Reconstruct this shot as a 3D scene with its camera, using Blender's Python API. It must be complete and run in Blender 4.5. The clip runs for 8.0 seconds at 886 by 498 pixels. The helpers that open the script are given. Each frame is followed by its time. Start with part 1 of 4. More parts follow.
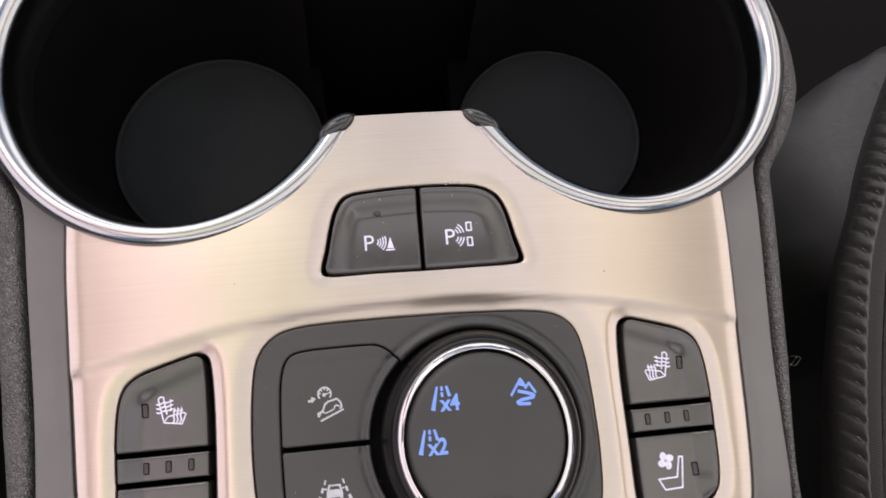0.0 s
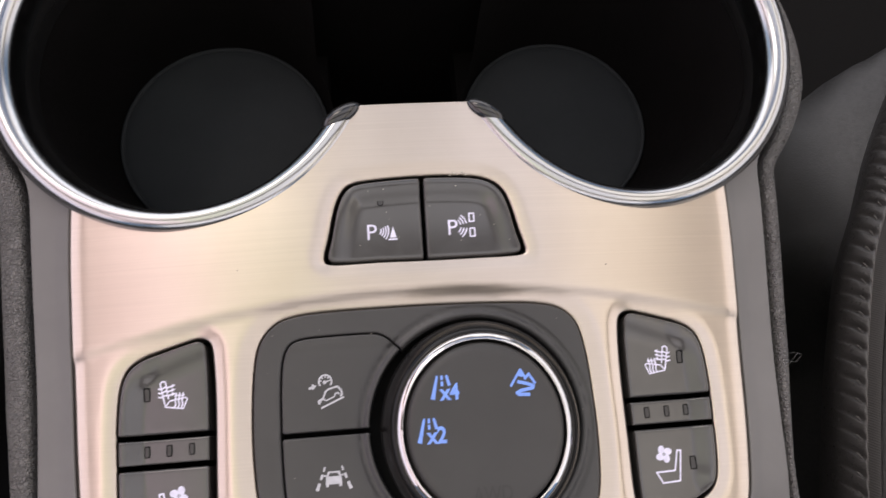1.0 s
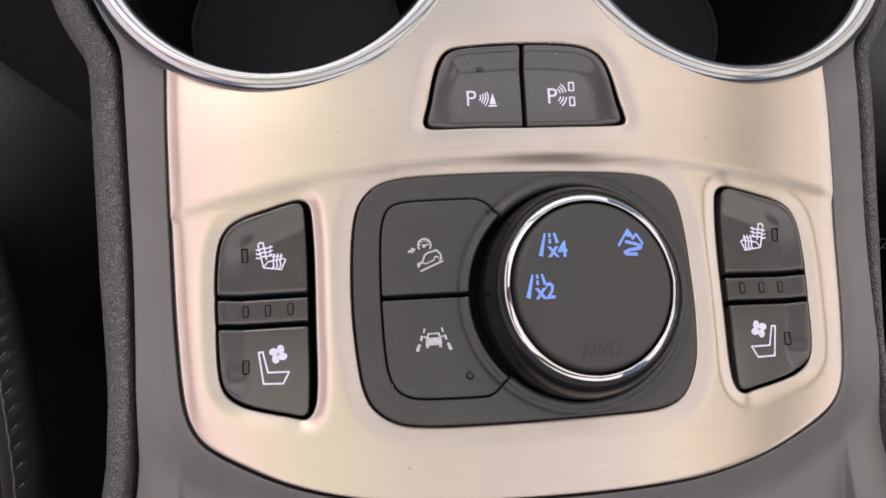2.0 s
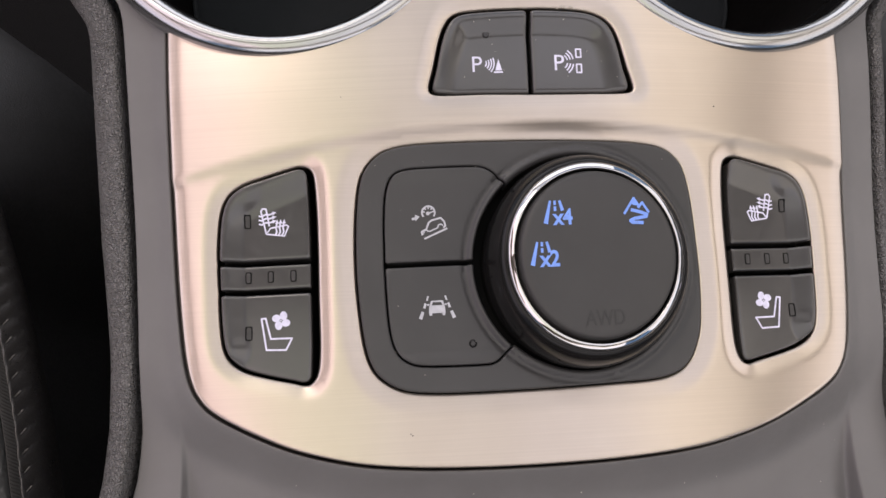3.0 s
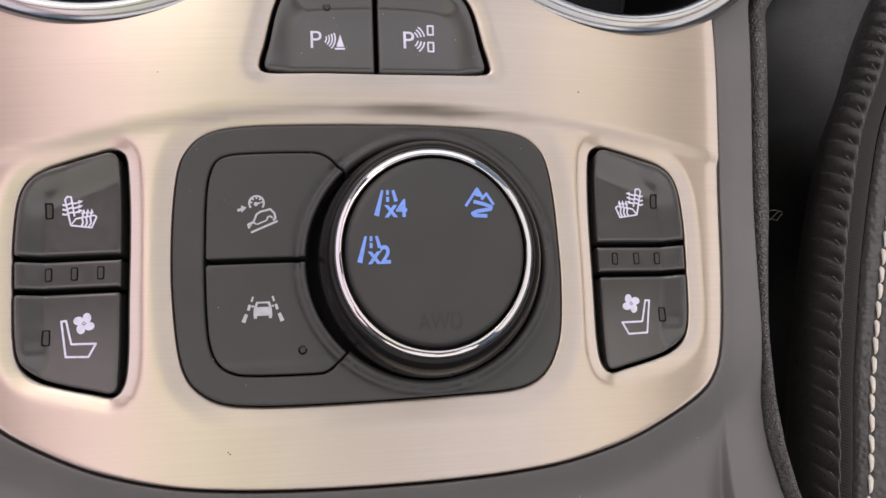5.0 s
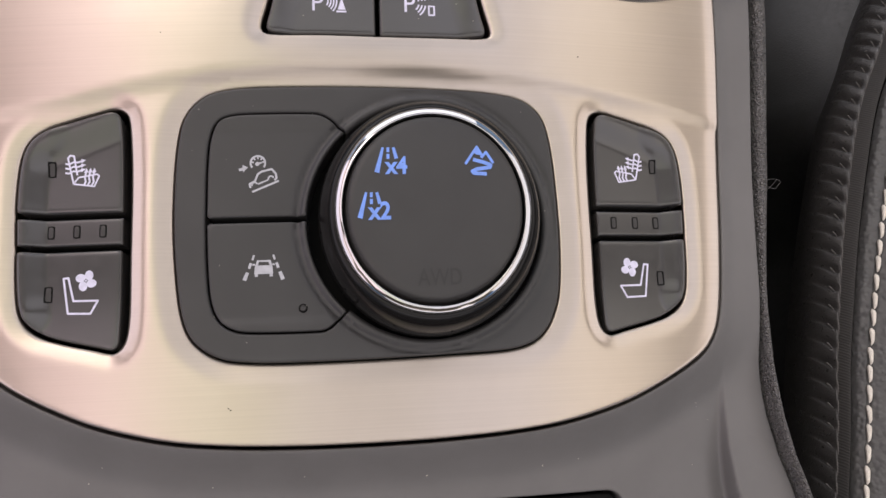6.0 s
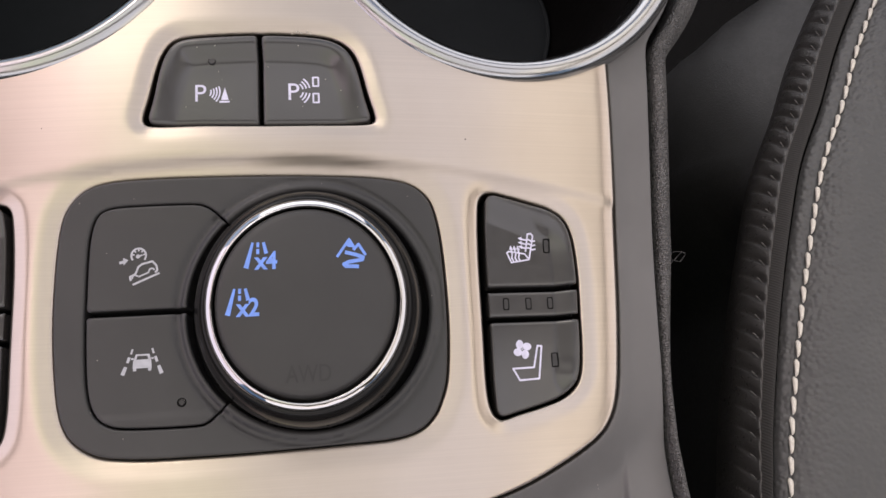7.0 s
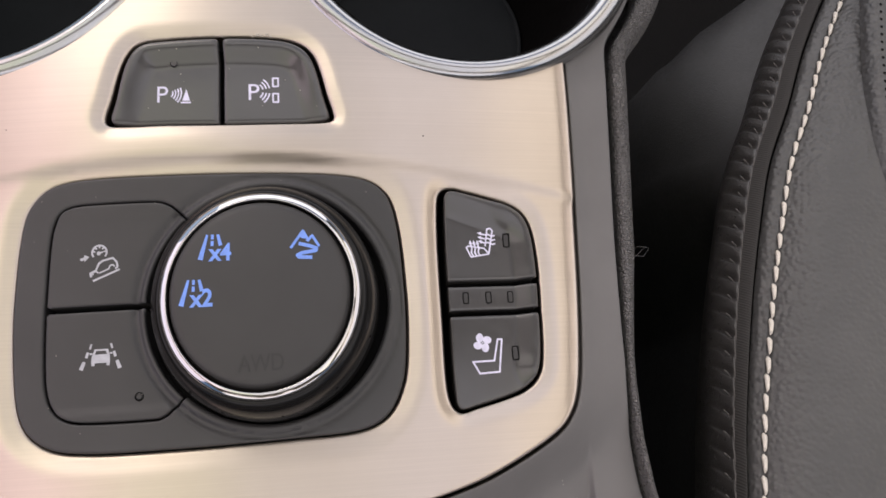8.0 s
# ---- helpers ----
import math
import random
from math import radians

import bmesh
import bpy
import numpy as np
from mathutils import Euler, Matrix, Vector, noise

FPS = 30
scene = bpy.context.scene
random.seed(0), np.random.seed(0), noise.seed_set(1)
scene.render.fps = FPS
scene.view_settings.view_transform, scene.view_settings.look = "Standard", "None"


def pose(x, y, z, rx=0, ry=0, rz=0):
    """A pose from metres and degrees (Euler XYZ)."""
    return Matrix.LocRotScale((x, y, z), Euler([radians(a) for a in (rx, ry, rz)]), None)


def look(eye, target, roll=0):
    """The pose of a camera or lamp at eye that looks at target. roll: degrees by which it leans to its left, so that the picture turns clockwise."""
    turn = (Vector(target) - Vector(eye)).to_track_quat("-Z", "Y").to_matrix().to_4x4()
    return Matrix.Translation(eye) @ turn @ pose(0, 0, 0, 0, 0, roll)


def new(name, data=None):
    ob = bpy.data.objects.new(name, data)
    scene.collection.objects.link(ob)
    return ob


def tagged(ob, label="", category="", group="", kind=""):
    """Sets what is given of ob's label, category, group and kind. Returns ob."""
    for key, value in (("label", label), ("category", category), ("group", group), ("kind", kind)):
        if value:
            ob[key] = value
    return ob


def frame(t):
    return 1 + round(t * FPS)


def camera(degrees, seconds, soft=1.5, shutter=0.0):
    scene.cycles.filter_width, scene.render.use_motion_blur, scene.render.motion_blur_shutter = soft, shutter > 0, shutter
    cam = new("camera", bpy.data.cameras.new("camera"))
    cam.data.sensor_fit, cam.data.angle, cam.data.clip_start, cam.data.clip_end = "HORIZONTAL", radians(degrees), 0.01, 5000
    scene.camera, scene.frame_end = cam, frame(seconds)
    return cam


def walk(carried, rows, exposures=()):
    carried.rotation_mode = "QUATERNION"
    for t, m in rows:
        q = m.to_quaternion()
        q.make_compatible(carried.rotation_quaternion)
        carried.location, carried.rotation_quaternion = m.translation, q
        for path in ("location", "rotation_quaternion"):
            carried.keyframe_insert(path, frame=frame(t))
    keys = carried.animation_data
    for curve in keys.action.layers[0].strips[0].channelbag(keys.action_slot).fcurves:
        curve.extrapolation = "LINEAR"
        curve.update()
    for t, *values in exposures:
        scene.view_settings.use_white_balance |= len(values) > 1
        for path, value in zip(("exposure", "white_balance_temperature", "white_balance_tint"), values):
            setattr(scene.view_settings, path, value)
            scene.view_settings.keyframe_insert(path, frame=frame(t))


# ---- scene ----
# ============ camera and walk ============
cam = camera(65.37, 8.0, soft=1.5, shutter=0.25)
PATH = [
    (0, (-0.00999, -0.01674, 0.18732), (0.00953, 0.03908, -0.00374), 14.35),
    (0.2, (-0.00592, -0.01922, 0.18878), (0.01431, 0.03620, -0.00232), 15.35),
    (0.5, (-0.00364, -0.01644, 0.18881), (0.01593, 0.03814, -0.00260), 15.22),
    (0.7, (-0.00142, -0.01408, 0.18596), (0.01826, 0.04043, -0.00546), 15.55),
    (1, (-0.00970, -0.01803, 0.18751), (0.00859, 0.03641, -0.00406), 14.63),
    (1.2, (-0.01793, -0.02212, 0.18654), (0.00034, 0.03164, -0.00523), 15.03),
    (1.5, (-0.02845, -0.03335, 0.17774), (-0.01092, 0.01601, -0.01528), 16.22),
    (1.7, (-0.03613, -0.03992, 0.17666), (-0.01828, 0.00936, -0.01635), 16.77),
    (2.8, (-0.03709, -0.04600, 0.17475), (-0.02032, -0.00408, -0.02009), 19.27),
    (3, (-0.03725, -0.04627, 0.17445), (-0.02036, -0.00432, -0.02037), 19.43),
    (3.2, (-0.03185, -0.04693, 0.17142), (-0.01425, -0.00627, -0.02361), 20.96),
    (3.5, (-0.01987, -0.04356, 0.16789), (0.00152, -0.00092, -0.02634), 24.11),
    (3.7, (-0.01215, -0.04274, 0.16537), (0.01052, 0.00048, -0.02858), 25.14),
    (4, (-0.00440, -0.04273, 0.16211), (0.01881, -0.00049, -0.03199), 26.32),
    (4.2, (-0.00478, -0.04419, 0.16251), (0.01982, -0.00141, -0.03130), 27.44),
    (5.3, (-0.00428, -0.04856, 0.15893), (0.02224, -0.00538, -0.03455), 29.45),
    (5.5, (-0.00346, -0.05203, 0.15920), (0.02265, -0.00895, -0.03435), 29.19),
    (5.7, (-0.00482, -0.05410, 0.15863), (0.02204, -0.01063, -0.03473), 29.67),
    (6, (-0.00470, -0.05631, 0.15848), (0.02161, -0.01232, -0.03483), 28.85),
    (6.2, (0.00242, -0.05599, 0.16012), (0.02812, -0.01027, -0.03288), 27.26),
    (6.3, (0.00778, -0.05319, 0.16261), (0.03356, -0.00779, -0.03045), 27.50),
    (6.5, (0.02037, -0.05148, 0.16094), (0.04572, -0.00326, -0.03149), 25.36),
    (6.7, (0.02428, -0.04707, 0.16410), (0.05065, 0.00402, -0.02746), 24.66),
    (7, (0.02560, -0.04351, 0.16437), (0.04891, 0.00759, -0.02758), 21.69),
    (7.2, (0.02705, -0.04452, 0.16579), (0.04983, 0.01007, -0.02526), 19.54),
    (7.5, (0.03738, -0.05032, 0.16406), (0.05902, 0.00475, -0.02699), 18.04),
    (7.7, (0.03933, -0.05362, 0.16289), (0.06141, 0.00230, -0.02785), 18.06),
    (8, (0.03731, -0.05369, 0.16435), (0.05848, 0.00651, -0.02520), 15.94),
]
walk(cam, [(t, look(eye, target, roll)) for t, eye, target, roll in PATH], [(0, 0.32), (1.0, 0.30), (1.5, 0.25), (3, 0.20), (3.5, 0.24), (4.2, 0.10), (5.5, 0.04), (6.5, 0.06), (8, 0.10)])

# ============ world and light ============
SUN_EL, SUN_AZ = 49, -31
world = bpy.data.worlds.new("world")
scene.world = world
world.use_nodes = True
wn = world.node_tree
sky = wn.nodes.new("ShaderNodeTexSky")
sky.sky_type = "NISHITA"
sky.sun_disc = False
sky.sun_elevation = radians(SUN_EL)
sky.sun_rotation = radians(SUN_AZ)
wn.links.new(sky.outputs[0], wn.nodes["Background"].inputs[0])
wn.nodes["Background"].inputs[1].default_value = 0.1


def area_lamp(name, eye, target, sx, sy, power, colour):
    d = bpy.data.lights.new(name, "AREA")
    d.shape, d.size, d.size_y, d.energy, d.color = "RECTANGLE", sx, sy, power, colour
    ob = new(name, d)
    ob.matrix_world = look(eye, target)
    return ob


# daylight that enters by an assumed glass roof, the windscreen and the side windows
# five tinted overhead lamps, made up to lay coloured bands on the metal
for x, wide, y, deep, power, colour in ((-0.53, 0.26, 0.0, 1.40, 1.95, (1.0, 0.75, 0.73)), (-0.275, 0.25, -0.20, 1.00, 0.90, (1.0, 0.94, 0.64)), (-0.015, 0.27, -0.17, 1.06, 1.00, (1.0, 0.90, 0.80)),
                                        (0.25, 0.26, -0.10, 1.20, 1.22, (0.98, 0.89, 0.87)), (0.515, 0.27, 0.0, 1.40, 1.88, (1.0, 0.87, 0.71))):
    area_lamp("added_roof_strip", (x, y, 0.735), (x, y, 0.0), wide, deep, power, colour)
area_lamp("windscreen_daylight", (0.0, 1.05, 0.50), (0.0, 0.0, 0.05), 1.30, 0.5, 3.2, (1.0, 0.90, 0.85))
area_lamp("side_daylight_right", (0.73, 0.0, 0.40), (0.0, 0.0, 0.05), 1.2, 0.40, 1.9, (1.0, 0.865, 0.77))
area_lamp("side_daylight_left", (-0.73, 0.0, 0.40), (0.0, 0.0, 0.05), 1.2, 0.40, 1.9, (1.0, 0.78, 0.78))
area_lamp("rear_window_daylight", (0.0, -0.87, 0.46), (0.0, 0.0, 0.05), 1.10, 0.30, 1.5, (1.0, 0.88, 0.82))
sun = bpy.data.lights.new("sun", "SUN")
sun.energy, sun.angle, sun.color = 0.25, radians(14.0), (1.0, 0.88, 0.76)
sun_ob = new("sun", sun)
sun_ob.matrix_world = look((-0.45 * 3, 0.75 * 3, 3.0), (0, 0, 0))


# ============ materials ============
def shader(name, colour, rough, metal=0.0):
    m = bpy.data.materials.new(name)
    m.use_nodes = True
    b = m.node_tree.nodes["Principled BSDF"]
    b.inputs["Base Color"].default_value = (*colour, 1)
    b.inputs["Roughness"].default_value = rough
    b.inputs["Metallic"].default_value = metal
    return m, m.node_tree, b


def noise_tex(nt, scale, detail=3.0, stretch=(1, 1, 1), rough=0.5):
    tc = nt.nodes.new("ShaderNodeTexCoord")
    mp = nt.nodes.new("ShaderNodeMapping")
    mp.inputs["Scale"].default_value = stretch
    n = nt.nodes.new("ShaderNodeTexNoise")
    n.inputs["Scale"].default_value = scale
    n.inputs["Detail"].default_value = detail
    n.inputs["Roughness"].default_value = rough
    nt.links.new(tc.outputs["Object"], mp.inputs["Vector"])
    nt.links.new(mp.outputs[0], n.inputs["Vector"])
    return n.outputs["Fac"]


def remap(nt, fac, a, b, lo=0.3, hi=0.7):
    r = nt.nodes.new("ShaderNodeMapRange")
    r.inputs["From Min"].default_value, r.inputs["From Max"].default_value = lo, hi
    r.inputs["To Min"].default_value, r.inputs["To Max"].default_value = a, b
    nt.links.new(fac, r.inputs["Value"])
    return r.outputs[0]


def mixed(nt, fac, c1, c2):
    x = nt.nodes.new("ShaderNodeMix")
    x.data_type = "RGBA"
    nt.links.new(fac, x.inputs["Factor"])
    x.inputs["A"].default_value, x.inputs["B"].default_value = (*c1, 1), (*c2, 1)
    return x.outputs["Result"]


def bumped(nt, bsdf, fac, strength, dist):
    b = nt.nodes.new("ShaderNodeBump")
    b.inputs["Strength"].default_value, b.inputs["Distance"].default_value = strength, dist
    nt.links.new(fac, b.inputs["Height"])
    old = bsdf.inputs["Normal"].links
    if old:
        nt.links.new(old[0].from_socket, b.inputs["Normal"])
    nt.links.new(b.outputs[0], bsdf.inputs["Normal"])


def plastic(name, c1, c2, rough, grain=9000, bump=0.15, dist=0.00003, spec=0.5):
    m, nt, b = shader(name, c1, rough)
    big = noise_tex(nt, 60, 4)
    nt.links.new(mixed(nt, remap(nt, big, 0, 1), c1, c2), b.inputs["Base Color"])
    nt.links.new(remap(nt, noise_tex(nt, 500, 4), rough - 0.03, rough + 0.04), b.inputs["Roughness"])
    b.inputs["Specular IOR Level"].default_value = spec
    bumped(nt, b, noise_tex(nt, grain, 2), bump, dist)
    return m


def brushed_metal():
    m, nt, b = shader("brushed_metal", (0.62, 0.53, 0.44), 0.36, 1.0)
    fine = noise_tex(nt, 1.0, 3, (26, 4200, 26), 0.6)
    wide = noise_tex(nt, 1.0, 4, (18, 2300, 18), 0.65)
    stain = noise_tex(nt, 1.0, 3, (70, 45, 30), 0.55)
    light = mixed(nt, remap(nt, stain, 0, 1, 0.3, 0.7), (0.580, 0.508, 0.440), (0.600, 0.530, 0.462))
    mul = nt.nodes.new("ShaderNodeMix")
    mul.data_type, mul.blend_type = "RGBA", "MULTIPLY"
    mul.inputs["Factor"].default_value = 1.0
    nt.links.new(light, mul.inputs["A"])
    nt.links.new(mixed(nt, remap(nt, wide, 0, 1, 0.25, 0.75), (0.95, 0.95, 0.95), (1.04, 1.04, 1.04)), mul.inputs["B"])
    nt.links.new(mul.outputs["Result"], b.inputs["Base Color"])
    nt.links.new(remap(nt, fine, 0.31, 0.37), b.inputs["Roughness"])
    # brushed across the console: the gloss spreads along it
    along = nt.nodes.new("ShaderNodeCombineXYZ")
    along.inputs[1].default_value = 1.0
    nt.links.new(along.outputs[0], b.inputs["Tangent"])
    b.inputs["Anisotropic"].default_value = 0.88
    bumped(nt, b, fine, 0.07, 0.00003)
    bumped(nt, b, wide, 0.02, 0.00004)
    return m


def chrome(lo=0.17, hi=0.23):
    m, nt, b = shader("chrome", (0.43, 0.435, 0.44), 0.1, 1.0)
    nt.links.new(remap(nt, noise_tex(nt, 300, 4), lo, hi), b.inputs["Roughness"])
    return m


def leather(name, c1, c2, rough, cell, bump, dist, spec=0.4):
    m, nt, b = shader(name, c1, rough)
    b.inputs["Specular IOR Level"].default_value = spec
    tc = nt.nodes.new("ShaderNodeTexCoord")
    vo = nt.nodes.new("ShaderNodeTexVoronoi")
    vo.feature = "DISTANCE_TO_EDGE"
    vo.inputs["Scale"].default_value = cell
    no = nt.nodes.new("ShaderNodeTexNoise")
    no.inputs["Scale"].default_value = cell * 0.8
    add = nt.nodes.new("ShaderNodeVectorMath")
    add.operation = "MULTIPLY_ADD"
    add.inputs[1].default_value = (0.0011, 0.0011, 0.0011)
    nt.links.new(tc.outputs["Object"], no.inputs["Vector"])
    nt.links.new(no.outputs["Color"], add.inputs[0])
    nt.links.new(tc.outputs["Object"], add.inputs[2])
    nt.links.new(add.outputs[0], vo.inputs["Vector"])
    pit = remap(nt, vo.outputs["Distance"], 0, 1, 0.0, 0.35)
    nt.links.new(mixed(nt, remap(nt, noise_tex(nt, 90, 4), 0, 1), c1, c2), b.inputs["Base Color"])
    nt.links.new(remap(nt, noise_tex(nt, 600, 3), rough - 0.06, rough + 0.08), b.inputs["Roughness"])
    bumped(nt, b, pit, bump, dist)
    bumped(nt, b, noise_tex(nt, 500, 3), bump * 0.5, dist * 1.5)
    return m


def pebbled(name, c1, c2, rough, cell, bump, dist):
    """Leather with soft rounded pebbles and a few faint wrinkles."""
    m, nt, b = shader(name, c1, rough)
    b.inputs["Specular IOR Level"].default_value = 0.5
    tc = nt.nodes.new("ShaderNodeTexCoord")
    vo = nt.nodes.new("ShaderNodeTexVoronoi")
    vo.feature = "SMOOTH_F1"
    vo.inputs["Scale"].default_value = cell
    vo.inputs["Smoothness"].default_value = 0.55
    nt.links.new(tc.outputs["Object"], vo.inputs["Vector"])
    nt.links.new(mixed(nt, remap(nt, noise_tex(nt, 70, 4), 0, 1), c1, c2), b.inputs["Base Color"])
    nt.links.new(remap(nt, noise_tex(nt, 400, 3), rough - 0.05, rough + 0.06), b.inputs["Roughness"])
    bumped(nt, b, remap(nt, vo.outputs["Distance"], 1, 0, 0.1, 0.7), bump, dist)
    bumped(nt, b, noise_tex(nt, 260, 3), 0.25, 0.0008)
    return m


def glow(name, colour, strength):
    m, nt, b = shader(name, (0.06, 0.06, 0.07), 0.5)
    b.inputs["Emission Color"].default_value = (*colour, 1)
    nt.links.new(remap(nt, noise_tex(nt, 700, 2), strength * 0.85, strength * 1.1), b.inputs["Emission Strength"])
    return m


def fabric(name, c1, c2, scale):
    m, nt, b = shader(name, c1, 0.9)
    b.inputs["Specular IOR Level"].default_value = 0.12
    f = noise_tex(nt, scale, 4)
    nt.links.new(mixed(nt, remap(nt, f, 0, 1), c1, c2), b.inputs["Base Color"])
    bumped(nt, b, f, 0.5, 0.001)
    return m


def twill(name, c1, c2):
    m, nt, b = shader(name, c1, 0.7)
    b.inputs["Specular IOR Level"].default_value = 0.25
    tc = nt.nodes.new("ShaderNodeTexCoord")
    mp = nt.nodes.new("ShaderNodeMapping")
    mp.inputs["Rotation"].default_value = (0, 0, radians(38))
    w = nt.nodes.new("ShaderNodeTexWave")
    w.bands_direction = "Y"
    w.inputs["Scale"].default_value = 400
    w.inputs["Distortion"].default_value = 1.2
    nt.links.new(tc.outputs["Object"], mp.inputs["Vector"])
    nt.links.new(mp.outputs[0], w.inputs["Vector"])
    nt.links.new(mixed(nt, w.outputs["Fac"], c1, c2), b.inputs["Base Color"])
    bumped(nt, b, w.outputs["Fac"], 0.5, 0.0002)
    bumped(nt, b, noise_tex(nt, 3500, 2), 0.4, 0.0002)
    return m


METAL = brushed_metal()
CHROME = chrome()
RINGCHROME = chrome(0.04, 0.10)
RINGCHROME.name = "knob_ring_chrome"
wavy = RINGCHROME.node_tree
wavy.nodes["Principled BSDF"].inputs["Base Color"].default_value = (0.58, 0.58, 0.59, 1)
bumped(wavy, wavy.nodes["Principled BSDF"], noise_tex(wavy, 90, 2), 0.35, 0.0012)
KEY = plastic("soft_black_plastic", (0.043, 0.042, 0.042), (0.050, 0.049, 0.049), 0.20, bump=0.10, spec=0.85)
PLATE = plastic("dark_plate_plastic", (0.039, 0.0384, 0.0390), (0.046, 0.0453, 0.0459), 0.40)
CAP = plastic("matt_black_cap", (0.031, 0.030, 0.0298), (0.037, 0.036, 0.0355), 0.45)
GLOSS = plastic("gloss_black_plastic", (0.008, 0.008, 0.008), (0.011, 0.0105, 0.0105), 0.20, bump=0.08, spec=0.24)
LIPGLOSS = plastic("dark_lip_plastic", (0.006, 0.006, 0.006), (0.008, 0.0078, 0.0078), 0.22, bump=0.05, spec=0.18)
TIP = plastic("dark_chrome_tip", (0.012, 0.012, 0.013), (0.016, 0.016, 0.017), 0.16, bump=0.05, spec=0.7)
GROOVE = plastic("black_recess_plastic", (0.005, 0.005, 0.005), (0.007, 0.007, 0.007), 0.7, spec=0.1)
SHELL = plastic("grey_console_plastic", (0.130, 0.1260, 0.1255), (0.147, 0.1425, 0.1420), 0.50, grain=5000, bump=0.25)
# near-zero black: part of the shade between the wells is in this colour
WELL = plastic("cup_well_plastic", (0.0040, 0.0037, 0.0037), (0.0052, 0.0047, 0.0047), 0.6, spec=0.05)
MAT = plastic("cup_mat_rubber", (0.0150, 0.0172, 0.0192), (0.0182, 0.0208, 0.0230), 0.7, spec=0.15)
PAD = leather("console_leather", (0.135, 0.130, 0.128), (0.157, 0.151, 0.148), 0.30, 1050, 1.0, 0.0006, 0.55)
SEAT = pebbled("seat_leather", (0.068, 0.0682, 0.0674), (0.080, 0.0800, 0.0788), 0.42, 620, 0.45, 0.0006)
SEATDARK = leather("seat_side_leather", (0.034, 0.0322, 0.0314), (0.043, 0.0408, 0.0398), 0.32, 1500, 0.5, 0.00015, 0.9)
TWILL = twill("black_twill", (0.032, 0.0305, 0.0295), (0.045, 0.043, 0.0415))
VALANCE = leather("seat_skirt_leather", (0.030, 0.0299, 0.0305), (0.037, 0.0369, 0.0375), 0.5, 900, 0.3, 0.0001, 0.55)
THREAD = fabric("pale_thread", (0.85, 0.80, 0.72), (0.72, 0.68, 0.61), 2500)
DARKTHREAD = fabric("grey_black_thread", (0.15, 0.142, 0.137), (0.10, 0.095, 0.092), 2500)
CARPET = fabric("black_carpet", (0.007, 0.007, 0.007), (0.012, 0.0115, 0.0115), 900)
TRIM = fabric("grey_cabin_trim", (0.10, 0.095, 0.09), (0.13, 0.124, 0.118), 300)
LINING = fabric("pale_headlining", (0.62, 0.58, 0.53), (0.68, 0.64, 0.58), 400)
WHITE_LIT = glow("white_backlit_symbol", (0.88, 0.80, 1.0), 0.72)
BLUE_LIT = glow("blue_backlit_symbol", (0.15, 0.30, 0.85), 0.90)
# the grey of the two button symbols is emission, not a printed colour
GREY_GLOW = glow("glowing_grey_symbol", (0.86, 0.81, 0.88), 0.50)
UNLIT = plastic("unlit_lens", (0.030, 0.029, 0.029), (0.036, 0.035, 0.035), 0.35)
GHOST = plastic("unlit_lettering", (0.0245, 0.0242, 0.0240), (0.0280, 0.0276, 0.0274), 0.45)
DUST = fabric("pale_dust", (0.6, 0.56, 0.48), (0.45, 0.42, 0.38), 4000)
EDGE = plastic("dark_edge", (0.004, 0.004, 0.004), (0.006, 0.006, 0.006), 0.8, spec=0.1)


# ============ mesh helpers ============
def smooth(t):
    t = np.clip(t, 0, 1)
    return t * t * (3 - 2 * t)


def rounded(points, n):
    """A closed Catmull-Rom loop through points, n steps a span, evenly spaced afterwards."""
    p = np.array(points, float)
    out = []
    k = len(p)
    for i in range(k):
        a, b, c, d = p[i - 1], p[i], p[(i + 1) % k], p[(i + 2) % k]
        for j in range(n):
            t = j / n
            out.append(0.5 * (2 * b + (c - a) * t + (2 * a - 5 * b + 4 * c - d) * t * t + (3 * b - a - 3 * c + d) * t ** 3))
    return np.array(out)


def evenly(loop, step):
    """The closed loop resampled at about that step."""
    q = np.vstack([loop, loop[:1]])
    s = np.r_[0, np.cumsum(np.hypot(*np.diff(q, axis=0).T))]
    n = max(8, int(s[-1] / step))
    u = np.linspace(0, s[-1], n, endpoint=False)
    return np.c_[np.interp(u, s, q[:, 0]), np.interp(u, s, q[:, 1])]


def soften(loop, r, step=0.0005):
    """The loop with its corners worn round, over about the length r."""
    q = evenly(loop, step)
    k = max(1, int(r / step / 2))
    return sum(np.roll(q, j, 0) for j in range(-k, k + 1)) / (2 * k + 1)


def turn_sign(loop):
    x, y = loop.T
    return np.sign(np.sum(x * np.roll(y, -1) - y * np.roll(x, -1)))


def normals(loop):
    """Outward normals of a closed loop."""
    d = np.roll(loop, -1, 0) - np.roll(loop, 1, 0)
    n = np.c_[d[:, 1], -d[:, 0]] * turn_sign(loop)
    return n / (np.linalg.norm(n, axis=1, keepdims=True) + 1e-12)


def inset(loop, d):
    """The loop moved inwards by d, with the corners that fold over removed."""
    q = loop - normals(loop) * d
    return q[edge_distance(q, loop) > abs(d) * 0.97] if d > 0 else q


def edge_distance(pts, loop, closed=True):
    a = loop if closed else loop[:-1]
    b = np.roll(loop, -1, 0) if closed else loop[1:]
    out = np.full(len(pts), 9e9)
    ab = b - a
    l2 = (ab ** 2).sum(1) + 1e-18
    for i in range(0, len(pts), 4000):
        p = pts[i:i + 4000]
        ap = p[:, None] - a[None]
        t = np.clip((ap * ab[None]).sum(2) / l2, 0, 1)
        out[i:i + 4000] = np.sqrt(((ap - t[..., None] * ab[None]) ** 2).sum(2).min(1))
    return out


